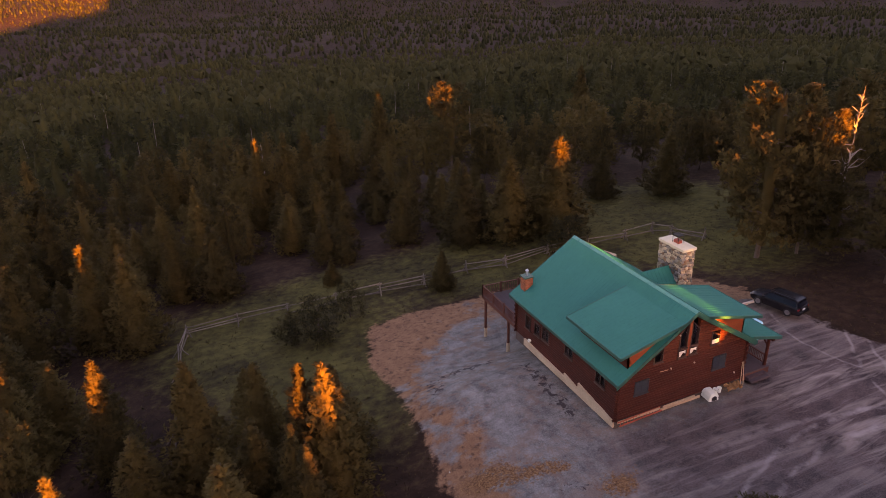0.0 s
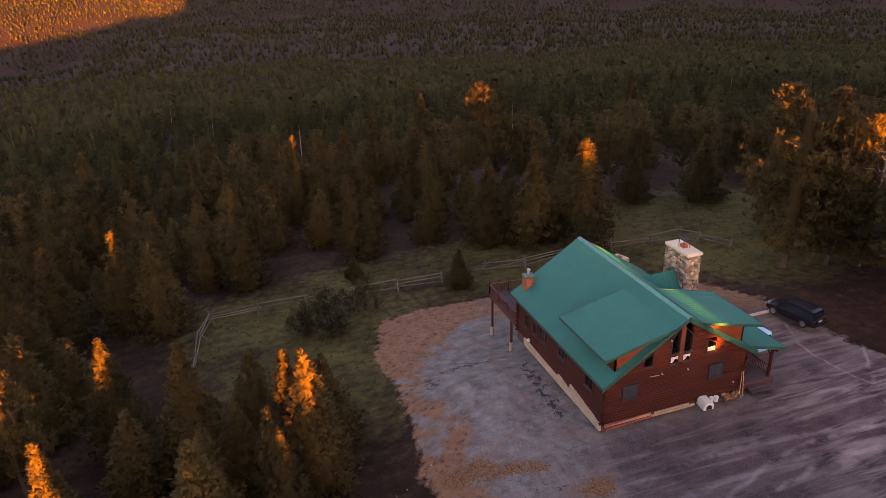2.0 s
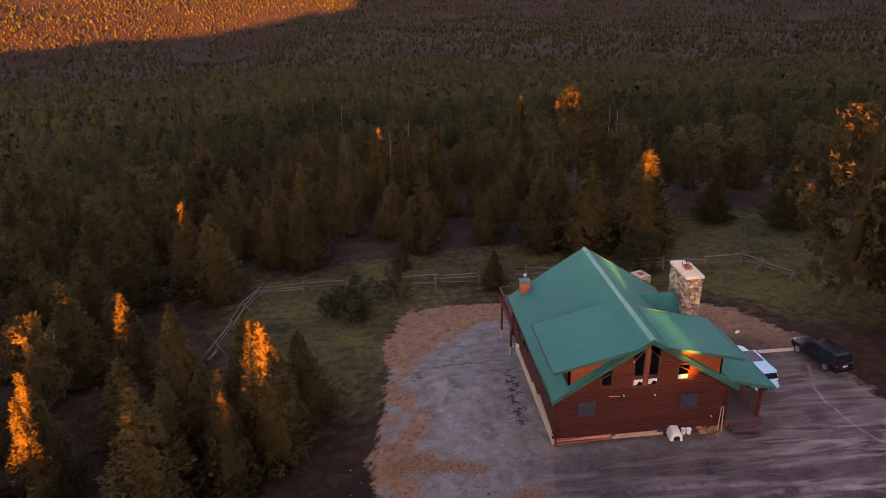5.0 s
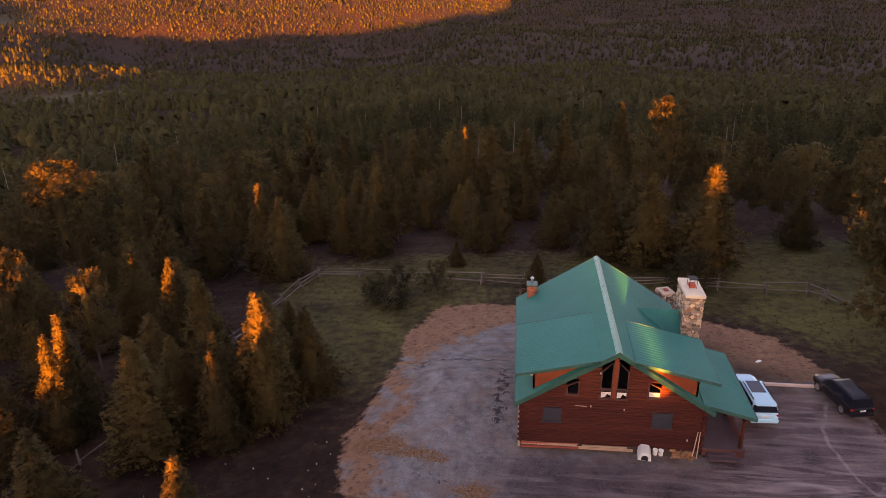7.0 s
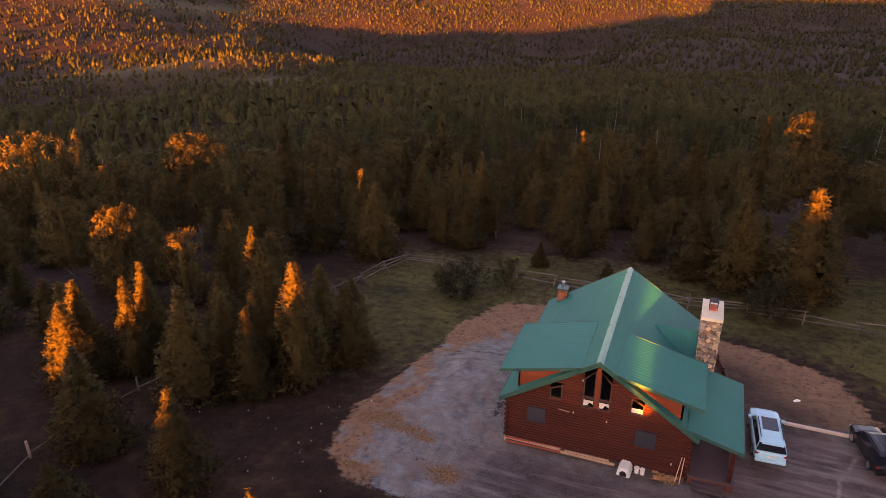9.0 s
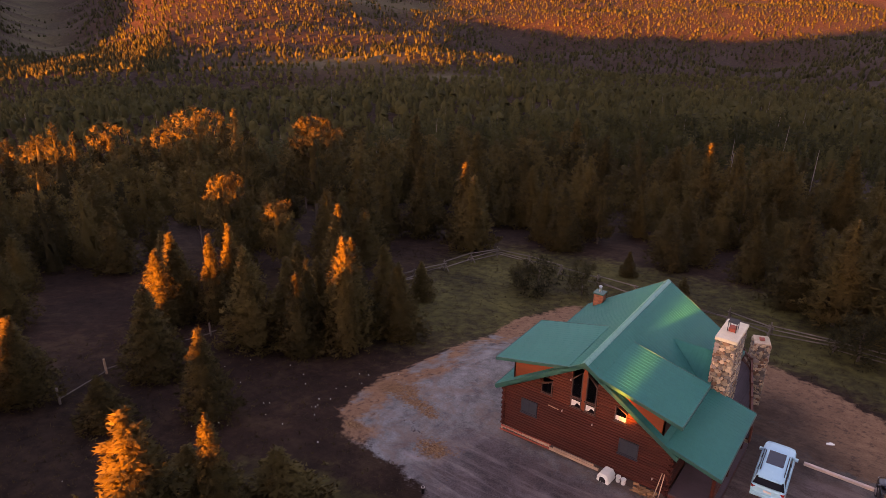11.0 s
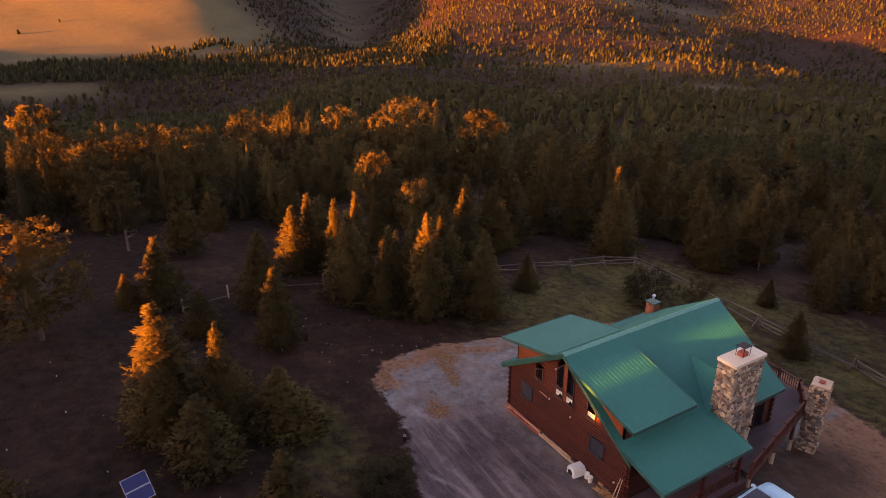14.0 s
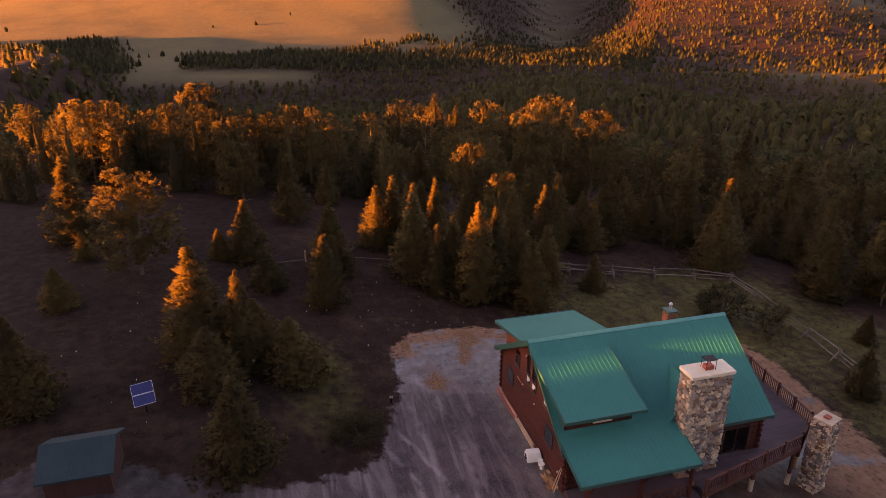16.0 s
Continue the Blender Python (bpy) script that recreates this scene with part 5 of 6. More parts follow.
def wooded(x, y):
    """How densely the woods stand at a place, from 0 to 1."""
    r, az = np.hypot(x - 6, y + 8), np.degrees(np.arctan2(-(x - 6), y + 8))
    edge = 3 * np.sin(x * 0.21) + 2 * np.sin(x * 0.47 + 1)
    north = step(-2, 5, y - (51 + edge)) * step(-30, -24, x) + step(-2, 5, y - (45 + edge)) * (1 - step(-30, -24, x))
    north = north * (1 - step(26, 32, x) * (1 - step(58, 66, y)))
    west = (1 - step(-40, -36, x)) * step(-6, 2, y)
    rough = 0.75 * (1 - step(-62, -52, x)) * step(-88, -78, y) + 0.9 * (1 - step(-78, -66, x)) * (1 - step(106, 118, az))
    east = step(38, 42, x) * step(-14, -4, y) * (1 - step(30, 36, y)) + step(52, 56, x) * step(-14, 0, y)
    w = np.clip(north + west + rough + east, 0, 1)
    # glades, and the open meadows in the valley
    w = w * (1 - np.clip(spots(x, y, [(-690, 655, 100, 50), (-560, 480, 60, 40), (300, 700, 60, 30), (60, 85, 10, 22), (-430, 610, 90, 26), (-1340, 1300, 150, 105), (-1240, 1520, 100, 75), (-250, 420, 40, 12), (120, 420, 60, 14), (-120, 330, 30, 8)]), 0, 1))
    ridge_y = -180 - 0.55 * np.maximum(0, -600 - x)
    w = w * (1 - 0.45 * np.exp(-((y - ridge_y + 5) / 38) ** 4) * (1 - step(-235, -215, x)))
    bare = open_land(r, az)
    line = 0.8 * np.exp(-((r - 1150 - 40 * np.sin(az)) / 24) ** 2) * step(74, 76, az) * (1 - step(80, 83, az)) + 0.6 * np.exp(-((r - 1045) / 20) ** 2) * step(75, 77, az) * (1 - step(79, 80, az))
    return w * (1 - bare) + np.clip(line, 0, 1) * bare + 0.002 * bare


def low_spruce(seed, tiers, spikes, ragged=0.25, twigs=1):
    """A cheap spruce of unit height and radius: tiers of drooping boughs, each one or three slim kites."""
    rng = np.random.default_rng(seed)
    v, t = [], []
    for i in range(tiers):
        f = (i + rng.uniform(0, 0.6)) / tiers
        z = 0.05 + 0.9 * f
        rad = (1 - f ** 1.4) ** 0.9 + 0.05
        turn = rng.uniform(0, 6.28)
        for k in range(spikes):
            az = turn + 6.283 * (k + rng.uniform(-0.25, 0.25)) / spikes
            L = rad * rng.uniform(1 - ragged * 1.7, 1 + ragged * 0.8)
            for g in ((0,) if twigs == 1 else (-0.34, 0, 0.34)):
                c, s = math.cos(az + g), math.sin(az + g)
                l = L * (1 if g == 0 else 0.86)
                w = (0.30 if twigs > 1 else 0.52) * l * 4 / spikes + 0.02
                top = (0, 0, min(1.0, z + rng.uniform(0.9, 1.5) / tiers))
                low = z - rng.uniform(0.0, 0.10) * l
                n = len(v)
                v += [top, (0.6 * l * c - w * s, 0.6 * l * s + w * c, z - 0.01), (l * c, l * s, low), (0.6 * l * c + w * s, 0.6 * l * s - w * c, z - 0.01)]
                t += [(n, n + 1, n + 2), (n, n + 2, n + 3)]
    return np.array(v), np.array(t)


def grow(name, label, pts, high, wide, kits, seed, mat):
    """Many far trees in one mesh."""
    rng = np.random.default_rng(seed)
    pick = rng.integers(0, len(kits), len(pts))
    z = height(pts[:, 0], pts[:, 1])
    vs, ts, tint, rise, axis, n0 = [], [], [], [], [], 0
    hue = rng.uniform(0, 1, len(pts))
    for k, (v, t) in enumerate(kits):
        m = np.where(pick == k)[0]
        if not len(m):
            continue
        a = rng.uniform(0, 6.283, len(m))
        c, s = np.cos(a)[:, None], np.sin(a)[:, None]
        w, h = wide[m][:, None], high[m][:, None]
        x = (v[:, 0] * c - v[:, 1] * s) * w + pts[m, 0][:, None]
        y = (v[:, 0] * s + v[:, 1] * c) * w + pts[m, 1][:, None]
        zz = v[:, 2] * h + z[m][:, None] - 0.1
        rise.append(np.tile(v[:, 2], len(m)))
        axis.append(np.repeat(pts[m], len(v), 0))
        vs.append(np.stack([x, y, zz], -1).reshape(-1, 3))
        ts.append((t[None] + (np.arange(len(m)) * len(v))[:, None, None]).reshape(-1, 3) + n0)
        tint.append(np.repeat(hue[m], len(v)))
        n0 += len(m) * len(v)
    vs = np.concatenate(vs)
    ts, way = crown_way(vs, np.concatenate(ts), np.concatenate(axis), np.concatenate(rise), seed)
    me = np_mesh(name, vs, ts, np.concatenate(tint), mat, way)
    me.polygons.foreach_set("use_smooth", np.ones(len(me.polygons), bool))
    return tagged(new(name, me), label, "woods", kind="stuff")


def scatter(r0, r1, gap, seed, az0=-64, az1=128):
    rng = np.random.default_rng(seed)
    n = int(2 * r1 / gap)
    gx, gy = np.meshgrid(np.arange(n), np.arange(n))
    p = (np.c_[gx.ravel(), gy.ravel()] + rng.uniform(-0.48, 0.48, (n * n, 2))) * gap - r1 + np.array([6, -8])
    r, az = np.hypot(p[:, 0] - 6, p[:, 1] + 8), np.degrees(np.arctan2(-(p[:, 0] - 6), p[:, 1] + 8))
    clump = 0.5 + 0.5 * np.sin(p[:, 0] * 0.13 + 2 * np.sin(p[:, 1] * 0.07)) * np.sin(p[:, 1] * 0.11 + 1.7)
    keep = (r >= r0) & (r < r1) & (az > az0) & (az < az1) & (rng.uniform(0, 1, len(p)) < wooded(p[:, 0], p[:, 1]) * (0.72 + 0.28 * clump))
    return p[keep], rng


placed = np.array([s[:2] for s in WEST + SOUTHWEST + NORTH + TALL + PINES])
pts, rng = scatter(30, 330, 7.0, 3)
away = np.min(np.hypot(pts[:, None, 0] - placed[None, :, 0], pts[:, None, 1] - placed[None, :, 1]), 1)
pts = pts[away > 2.8]
near_rank = np.argsort(np.hypot(pts[:, 0] + 5, pts[:, 1] - 18))
close, rest = pts[near_rank[:130]], pts[near_rank[130:]]
for x, y in close:
    h = tree_rng.uniform(5.5, 9.5)
    if x > 30 or tree_rng.random() < 0.15:
        plant("pine", float(x), float(y), h * 1.2, h * 0.26)
    else:
        plant("spruce", float(x), float(y), h, h * tree_rng.uniform(0.22, 0.29), plain=True)


rng = np.random.default_rng(61)
u = rng.uniform(0, 1, 46)
edge = np.concatenate([np.c_[-195 + 95 * u, -8 + 58 * u] + rng.normal(0, 7, (46, 2)), np.c_[rng.uniform(-102, -60, 64), rng.uniform(-52, 2, 64)]])
hh = np.concatenate([rng.uniform(13.0, 21.0, 46), rng.uniform(8.0, 14.5, 64)])
MID = [kit(s, 76, 4, 3, 0.66, fill=0.40) for s in (31, 32, 33, 34)] + [kit(s, 34, 7, 5, 0.66, True, fill=0.14) for s in (35, 36)]
THIN = [kit(s, 34, 2, 2, 1.2, False, 3.0, 0.58, 4, 7) for s in (38, 39, 48)] + [kit(49, 30, 3, 2, 1.1, True, 3.0, 0.45, 4, 7)]
FAR = [kit(s, 16, 1, 1, 1.7, s > 43, 2.8, 0.82, 3, 6) for s in (41, 42, 43, 44, 45)]
TINY = [far_body(s, 2, 4, s == 53) for s in (51, 52, 53)]
EDGE = [kit(s, 110, 5, 4, 0.36, fill=0.34) for s in (61, 62)] + [kit(s, 44, 9, 6, 0.36, True, fill=0.12) for s in (63, 64)]
h = 5.0 + 7.5 * rng.uniform(0, 1, len(rest)) ** 1.3
h = h * (1 + 0.25 * (rng.uniform(0, 1, len(rest)) > 0.93))
w = h * rng.uniform(0.27, 0.38, len(rest))
cut = np.hypot(rest[:, 0] + 12, rest[:, 1] - 10) < 140
grow("edge_woods", "tall pines standing along the western edge of the woods", edge, hh, hh * rng.uniform(0.18, 0.26, 110), EDGE, 12, NEEDLE_PINE)
grow("near_woods", "dense dark conifer woods beyond the fence", rest[cut], h[cut], w[cut], MID, 4, NEEDLE)
grow("middle_woods", "dense dark conifer woods on the slope", rest[~cut], h[~cut], w[~cut], THIN, 5, NEEDLE_FAR)
pts, rng = scatter(330, 950, 9.0, 6)
h = rng.uniform(5.5, 12.5, len(pts)) * (1.1 - 0.35 * step(500, 800, np.hypot(pts[:, 0], pts[:, 1])))
grow("slope_woods", "dense conifer woods running down to the valley", pts, h, h * rng.uniform(0.30, 0.46, len(pts)), FAR, 7, NEEDLE_FAR)
pts, rng = scatter(950, 2500, 14.0, 8)
h = rng.uniform(5, 11, len(pts))
thick, rng2 = scatter(935, 1330, 8.0, 41, 58, 106)
pts, h = np.concatenate([pts, thick]), np.concatenate([h, rng2.uniform(6, 11, len(thick))])
grow("valley_woods", "distant conifer woods across the valley", pts, h, h * rng.uniform(0.28, 0.44, len(pts)), TINY, 9, NEEDLE_FAR)
pts, rng = scatter(2500, 3150, 17.0, 28, -28, 42)
h = rng.uniform(6, 12, len(pts))
grow("hill_woods", "distant conifer woods on the hills behind the valley", pts, h, h * rng.uniform(0.34, 0.5, len(pts)), TINY, 29, NEEDLE_FAR)
# the unseen wooded shoulder in the south, placed to block the low sun
rng = np.random.default_rng(15)
pts = np.c_[rng.uniform(-190, 130, 680), rng.uniform(-116, -94, 680)]
h = rng.uniform(3.0, 5.0, len(pts)) + 4.0 * np.exp(-((pts[:, 0] - 12) / 11) ** 6) + 1.5 * (np.abs(pts[:, 0] - 11) < 11) + 2.5 * (np.abs(pts[:, 0] - 5.5) < 4.5)
more = np.c_[rng.uniform(1, 25, 130), rng.uniform(-112, -94, 130)]
pts, h = np.concatenate([pts, more]), np.concatenate([h, rng.uniform(7.5, 9.5, 130) + 1.5 * (more[:, 0] < 22)])
# gap between added flank trees, for the sun patch on the gable
gap = np.abs(pts[:, 0] - 13.0) < 3.2
pts, h = pts[~gap], h[~gap]
flank = np.array([(13.0 + sx, y) for sx in (-1.8, 2.1) for y in (-95, -98, -101, -104, -107)] + [(13.0 + sx, y) for sx in (-0.7, 0.7) for y in (-96, -101, -106)])
pts, h = np.concatenate([pts, flank]), np.concatenate([h, np.full(10, 12.5), np.full(6, 4.0)])
grow("ridge_woods", "unseen conifer woods added on the southern rise to cast shade", pts, h, np.where(h > 11.7, 0.245 * h, np.where(h > 6, 0.26 * h, 0.26 * h + 0.8)), [low_spruce(s, 7, 6, 0.32) for s in (38, 39)], 16, NEEDLE_FAR)

# bare dead trunks standing in the woods
rng = np.random.default_rng(19)
pts, _ = scatter(90, 600, 24, 20)
bm = bmesh.new()
for x, y in pts[::6]:
    z = ground_z(x, y)
    hh = rng.uniform(9, 14)
    rod(bm, (x, y, z), (x + rng.uniform(-0.6, 0.6), y, z + hh), 0.16, 0.04, 5)
dead = part("dead_trunk_stand", bm, DEADWOOD, None, "bleached dead trunks standing in the woods", "stuff")
tagged(dead, category="woods")


# dry grass tufts over the open ground near the house
def build_grass():
    rng = np.random.default_rng(90)
    p = np.c_[rng.uniform(-40, 44, 26000), rng.uniform(-36, 50, 26000)]
    g = inside(p[:, 0], p[:, 1], YARD)
    p = p[(g < -0.2 + rng.normal(0, 0.5, len(p)))]
    n = len(p)
    z = height(p[:, 0], p[:, 1])
    root = np.repeat(np.c_[p, z - 0.03], 4, 0) + rng.normal(size=(4 * n, 3)) * (0.10, 0.10, 0)
    size = np.repeat(rng.uniform(0.08, 0.22, n), 4)[:, None]
    tip = root + (rng.normal(size=(4 * n, 3)) * (0.45, 0.45, 0.1) + (0, 0, 1.0)) * size
    v, t = thorns(root, tip, 0.16 * size, rng.normal(size=(4 * n, 3)))
    me = np_mesh("grass_tufts", v, t, np.repeat(rng.uniform(0, 1, n), 12), GRASS)
    tagged(new("grass_tufts", me), "short dry grass tufts on the open ground", "grass", kind="stuff")


build_grass()


# ---- rail fence ----
FENCE = [(34.4, 26.7), (32.6, 30.5), (31.8, 33.2), (27.4, 33.2), (22.6, 34.6), (17.2, 35.6), (11.1, 35.6), (6.5, 37.3), (0.6, 36.8), (-4.6, 37.9), (-9.8, 38.8), (-15.4, 39.6),
         (-20.9, 40.8), (-26.5, 41.5), (-27.6, 36.5), (-28.0, 30.8), (-28.4, 25.0), (-29.1, 19.2), (-29.7, 13.5)]


def build_fence():
    f = thing("rail_fence", "weathered grey buck-and-rail fence round the yard", "fence", (0, 0, 0))
    rng = random.Random(8)
    pts = [Vector((x, y, ground_z(x, y))) for x, y in FENCE]
    for i, p in enumerate(pts):
        q = pts[min(i + 1, len(pts) - 1)] - pts[max(i - 1, 0)]
        s = Vector((-q.y, q.x, 0)).normalized()
        part("post", rodded(p - Vector((0, 0, 0.3)), p + Vector((0, 0, 1.55)), 0.085, 0.065, 7), RAIL_WOOD, f)
        part("brace_pole", rodded(p + s * 0.9 - Vector((0, 0, 0.15)), p - s * 0.15 + Vector((0, 0, 1.35)), 0.07, 0.055, 7), RAIL_WOOD, f)
        part("brace_pole", rodded(p - s * 0.9 - Vector((0, 0, 0.15)), p + s * 0.15 + Vector((0, 0, 1.35)), 0.07, 0.055, 7), RAIL_WOOD, f)
    for a, b in zip(pts[:-1], pts[1:]):
        for z in (0.35, 0.75, 1.15):
            u = (b - a).normalized() * 0.3
            j = [rng.uniform(-0.2, 0.2) for _ in range(4)]
            slip = rng.random()
            if slip < 0.16:          # a rail that has slipped off at one end
                j[1 if slip < 0.08 else 0] = 0.1 - z
            elif slip > 0.9:         # a rail that is gone
                continue
            part("rail", rodded(a - u + Vector((j[2] * 0.5, 0.1, z + j[0])), b + u + Vector((j[3] * 0.5, 0.1, z + j[1])), 0.075, 0.055, 7), RAIL_WOOD, f)


def build_post_fence():
    f = thing("wire_fence", "sparse pale fence posts with a bottom rail", "fence", (0, 0, 0))
    spots_ = [(-28.6, -18.0), (-31.0, -13.1), (-31.8, -7.7), (-31.6, -2.5), (-30.6, 5.5)]
    pts = [Vector((x, y, ground_z(x, y))) for x, y in spots_]
    for p in pts:
        part("post", rodded(p - Vector((0, 0, 0.3)), p + Vector((0, 0, 1.45)), 0.10, 0.09, 7), PINE_BOARD if p.y < -10 and p.y > -15 else RAIL_WOOD, f)
    for a, b in zip(pts[:-1], pts[1:]):
        part("rail", rodded(a + Vector((0, 0, 0.45)), b + Vector((0, 0, 0.3)), 0.05, 0.045, 6), RAIL_WOOD, f)


build_fence()
build_post_fence()


# ---- cars ----
def loft(bm, rings):
    vs = [[bm.verts.new(p) for p in r] for r in rings]
    n = len(vs[0])
    for a, b in zip(vs[:-1], vs[1:]):
        for i in range(n):
            bm.faces.new((a[i], a[(i + 1) % n], b[(i + 1) % n], b[i]))
    bm.faces.new(vs[0][::-1])
    bm.faces.new(vs[-1])


def car_ring(y, hw, z0, z1, tuck=0.08, crown=0.0):
    """Half-rounded cross section at y: sill to shoulder."""
    right = [(hw - tuck, z0), (hw, z0 + 0.18), (hw, z1 - 0.14), (hw - 0.06, z1 - 0.02), (hw * 0.6, z1 + crown)]
    return [(x, y, z) for x, z in right] + [(-x, y, z) for x, z in right[::-1]]


def build_suv(name, label, at, rz, paint, roof_glass=True):
    c = thing(name, label, "car", at, rz)
    bm = bmesh.new()
    # nose at +y, tail at -y
    loft(bm, [car_ring(y, hw, z0, z1, 0.1, cr) for y, hw, z0, z1, cr in
              ((-2.55, 0.80, 0.48, 0.98, 0.0), (-2.48, 0.93, 0.36, 1.08, 0.0), (-2.1, 0.99, 0.30, 1.14, 0.0), (-0.9, 1.0, 0.28, 1.12, 0.0), (0.9, 1.0, 0.28, 1.10, 0.02), (1.5, 0.98, 0.30, 1.08, 0.05),
               (2.1, 0.95, 0.34, 1.02, 0.05), (2.42, 0.86, 0.38, 0.93, 0.03), (2.55, 0.70, 0.48, 0.80, 0.0))])
    part("body", bm, paint, c)
    # cabin: glass band below, painted roof above
    bm = bmesh.new()
    loft(bm, [[(0.90, -2.38, 1.08), (0.90, 1.28, 1.06), (-0.90, 1.28, 1.06), (-0.90, -2.38, 1.08)], [(0.76, -2.15, 1.66), (0.76, 0.52, 1.66), (-0.76, 0.52, 1.66), (-0.76, -2.15, 1.66)]])
    cab = part("window_band", bm, CAR_GLASS, c, "dark tinted car windows")
    bm = bmesh.new()
    loft(bm, [[(0.78, -2.28, 1.63), (0.78, 0.55, 1.62), (-0.78, 0.55, 1.62), (-0.78, -2.28, 1.63)], [(0.75, -2.25, 1.72), (0.75, 0.45, 1.72), (-0.75, 0.45, 1.72), (-0.75, -2.25, 1.72)], [(0.55, -1.9, 1.78), (0.55, 0.2, 1.77), (-0.55, 0.2, 1.77), (-0.55, -1.9, 1.78)]])
    part("roof", bm, paint, c)
    for s in (-1, 1):
        for yb, yt in ((1.24, 0.5), (0.25, 0.2), (-0.95, -0.9), (-2.3, -2.12)):
            bm = bmesh.new()
            prism(bm, [(s * 0.915, yb - 0.07, 1.06), (s * 0.915, yb + 0.07, 1.06), (s * 0.775, yt + 0.06, 1.66), (s * 0.775, yt - 0.06, 1.66)], (-s * 0.03, 0, 0))
            part("pillar", bm, paint if yb in (1.24, -2.3) else CAR_GLASS, c)
        part("roof_rail", boxed(s * 0.68 - 0.025, s * 0.68 + 0.025, -1.9, 0.2, 1.79, 1.84, 0.01), IRON, c)
        m = part("mirror", boxed(min(s * 0.95, s * 1.16), max(s * 0.95, s * 1.16), 0.95, 1.12, 1.08, 1.26, 0.03), paint, c)
        for wy in (-1.52, 1.50):
            ty = part("wheel", rodded((s * 0.76, wy, 0.39), (s * 1.0, wy, 0.39), 0.39, n=22), TYRE, c)
            part("rim", rodded((s * 0.98, wy, 0.39), (s * 1.012, wy, 0.39), 0.26, n=14), RIM, ty)
        part("tail_light", boxed(min(s * 0.7, s * 0.95), max(s * 0.7, s * 0.95), -2.54, -2.4, 0.88, 1.02, 0.02), TAIL, c, "red tail light")
        part("headlight", boxed(min(s * 0.5, s * 0.84), max(s * 0.5, s * 0.84), 2.36, 2.52, 0.70, 0.84, 0.02), GALV, c, "clear headlight")
    part("rear_bumper", boxed(-0.93, 0.93, -2.66, -2.42, 0.40, 0.66, 0.05), paint, c)
    part("number_plate", boxed(-0.22, 0.22, -2.585, -2.55, 0.80, 0.92), PLATE, c, "pale blank number plate")
    bm = bmesh.new()
    prism(bm, [(-0.7, -2.45, 1.14), (0.7, -2.45, 1.14), (0.62, -2.31, 1.56), (-0.62, -2.31, 1.56)], (0, -0.012, 0))
    part("rear_window", bm, CAR_GLASS, c, "dark rear window")
    if roof_glass:
        part("sunroof", boxed(-0.50, 0.50, -1.05, 0.34, 1.775, 1.79, 0.004), CAR_GLASS, c, "large dark glass sunroof")
        part("spoiler", boxed(-0.66, 0.66, -2.42, -2.2, 1.62, 1.70, 0.02), paint, c)
    else:
        part("roof_strip", boxed(-0.36, -0.33, -1.8, 0.1, 1.785, 1.80), CHROME, c)
    return c


build_suv("white_suv", "pale silver-white SUV parked beside the porch", (17.1, 5.95, 0.02), 3, PAINT_PALE).scale = (1.03, 1.06, 1.04)
build_suv("black_suv", "black SUV parked on the gravel", (23.95, 7.0, 0.02), 12, PAINT_BLACK, False).scale = (0.95, 0.94, 0.97)

# ---- things by the house ----
t = thing("parking_timber", "pale timber laid on the gravel between the cars", "timber", (18.5, 8.66, 0.05))
part("beam", boxed(0, 4.4, -0.1, 0.1, -0.05, 0.16, 0.02), WHITE_TRIM, t)


def build_dog_house():
    d = thing("dog_house", "white plastic dog house with a near-black arch panel for the shaded doorway", "dog house", (8.3, -0.66, 0.03), -6)
    ring = lambda w, l, z, c=0.05: [(-w, -l + c, z), (-w + c, -l, z), (w - c, -l, z), (w, -l + c, z), (w, l - c, z), (w - c, l, z), (-w + c, l, z), (-w, l - c, z)]
    bm = bmesh.new()
    loft(bm, [ring(0.44, 0.50, 0.0), ring(0.44, 0.50, 0.05), ring(0.385, 0.475, 0.30)])
    part("body", bm, PLASTIC, d)
    bm = bmesh.new()
    loft(bm, [ring(0.415, 0.505, 0.29), ring(0.415, 0.505, 0.33), ring(0.29, 0.46, 0.58), ring(0.25, 0.44, 0.61)])
    roof = part("roof", bm, PLASTIC, d, "sloped white plastic roof")
    for s in (-1, 1):
        part("roof_rib", prismed([(s * 0.20, -0.42, 0.605), (s * 0.23, -0.42, 0.605), (s * 0.23, 0.42, 0.605), (s * 0.20, 0.42, 0.605)][::s], (0, 0, 0.015)), PLASTIC, roof)
    # flat near-black arch in place of a shaded opening
    bm = bmesh.new()
    arch = [(-0.22, 0.03), (0.22, 0.03), (0.22, 0.26), (0.15, 0.37), (0.0, 0.42), (-0.15, 0.37), (-0.22, 0.26)]
    prism(bm, [(x, -0.515, z) for x, z in arch], (0, 0.06, 0))
    part("doorway", bm, DARK_IN, d, "near-black arch panel for the shaded doorway")


def build_bucket(x, y):
    b = thing("bucket", "white plastic bucket with a lid by the wall", "bucket", (x, y, 0.02), group="buckets by the gable wall")
    part("pail", rodded((0, 0, 0), (0, 0, 0.38), 0.14, 0.165, 16), PLASTIC, b)
    part("lid", rodded((0, 0, 0.38), (0, 0, 0.42), 0.18, 0.17, 16), PLASTIC, b)
    bm = bmesh.new()
    for i in range(8):
        a, c = math.pi * i / 8, math.pi * (i + 1) / 8
        rod(bm, (0.175 * math.cos(a), -0.02 - 0.12 * math.sin(a), 0.34 - 0.08 * math.sin(a)), (0.175 * math.cos(c), -0.02 - 0.12 * math.sin(c), 0.34 - 0.08 * math.sin(c)), 0.008, n=4)
    part("handle", bm, IRON, b)


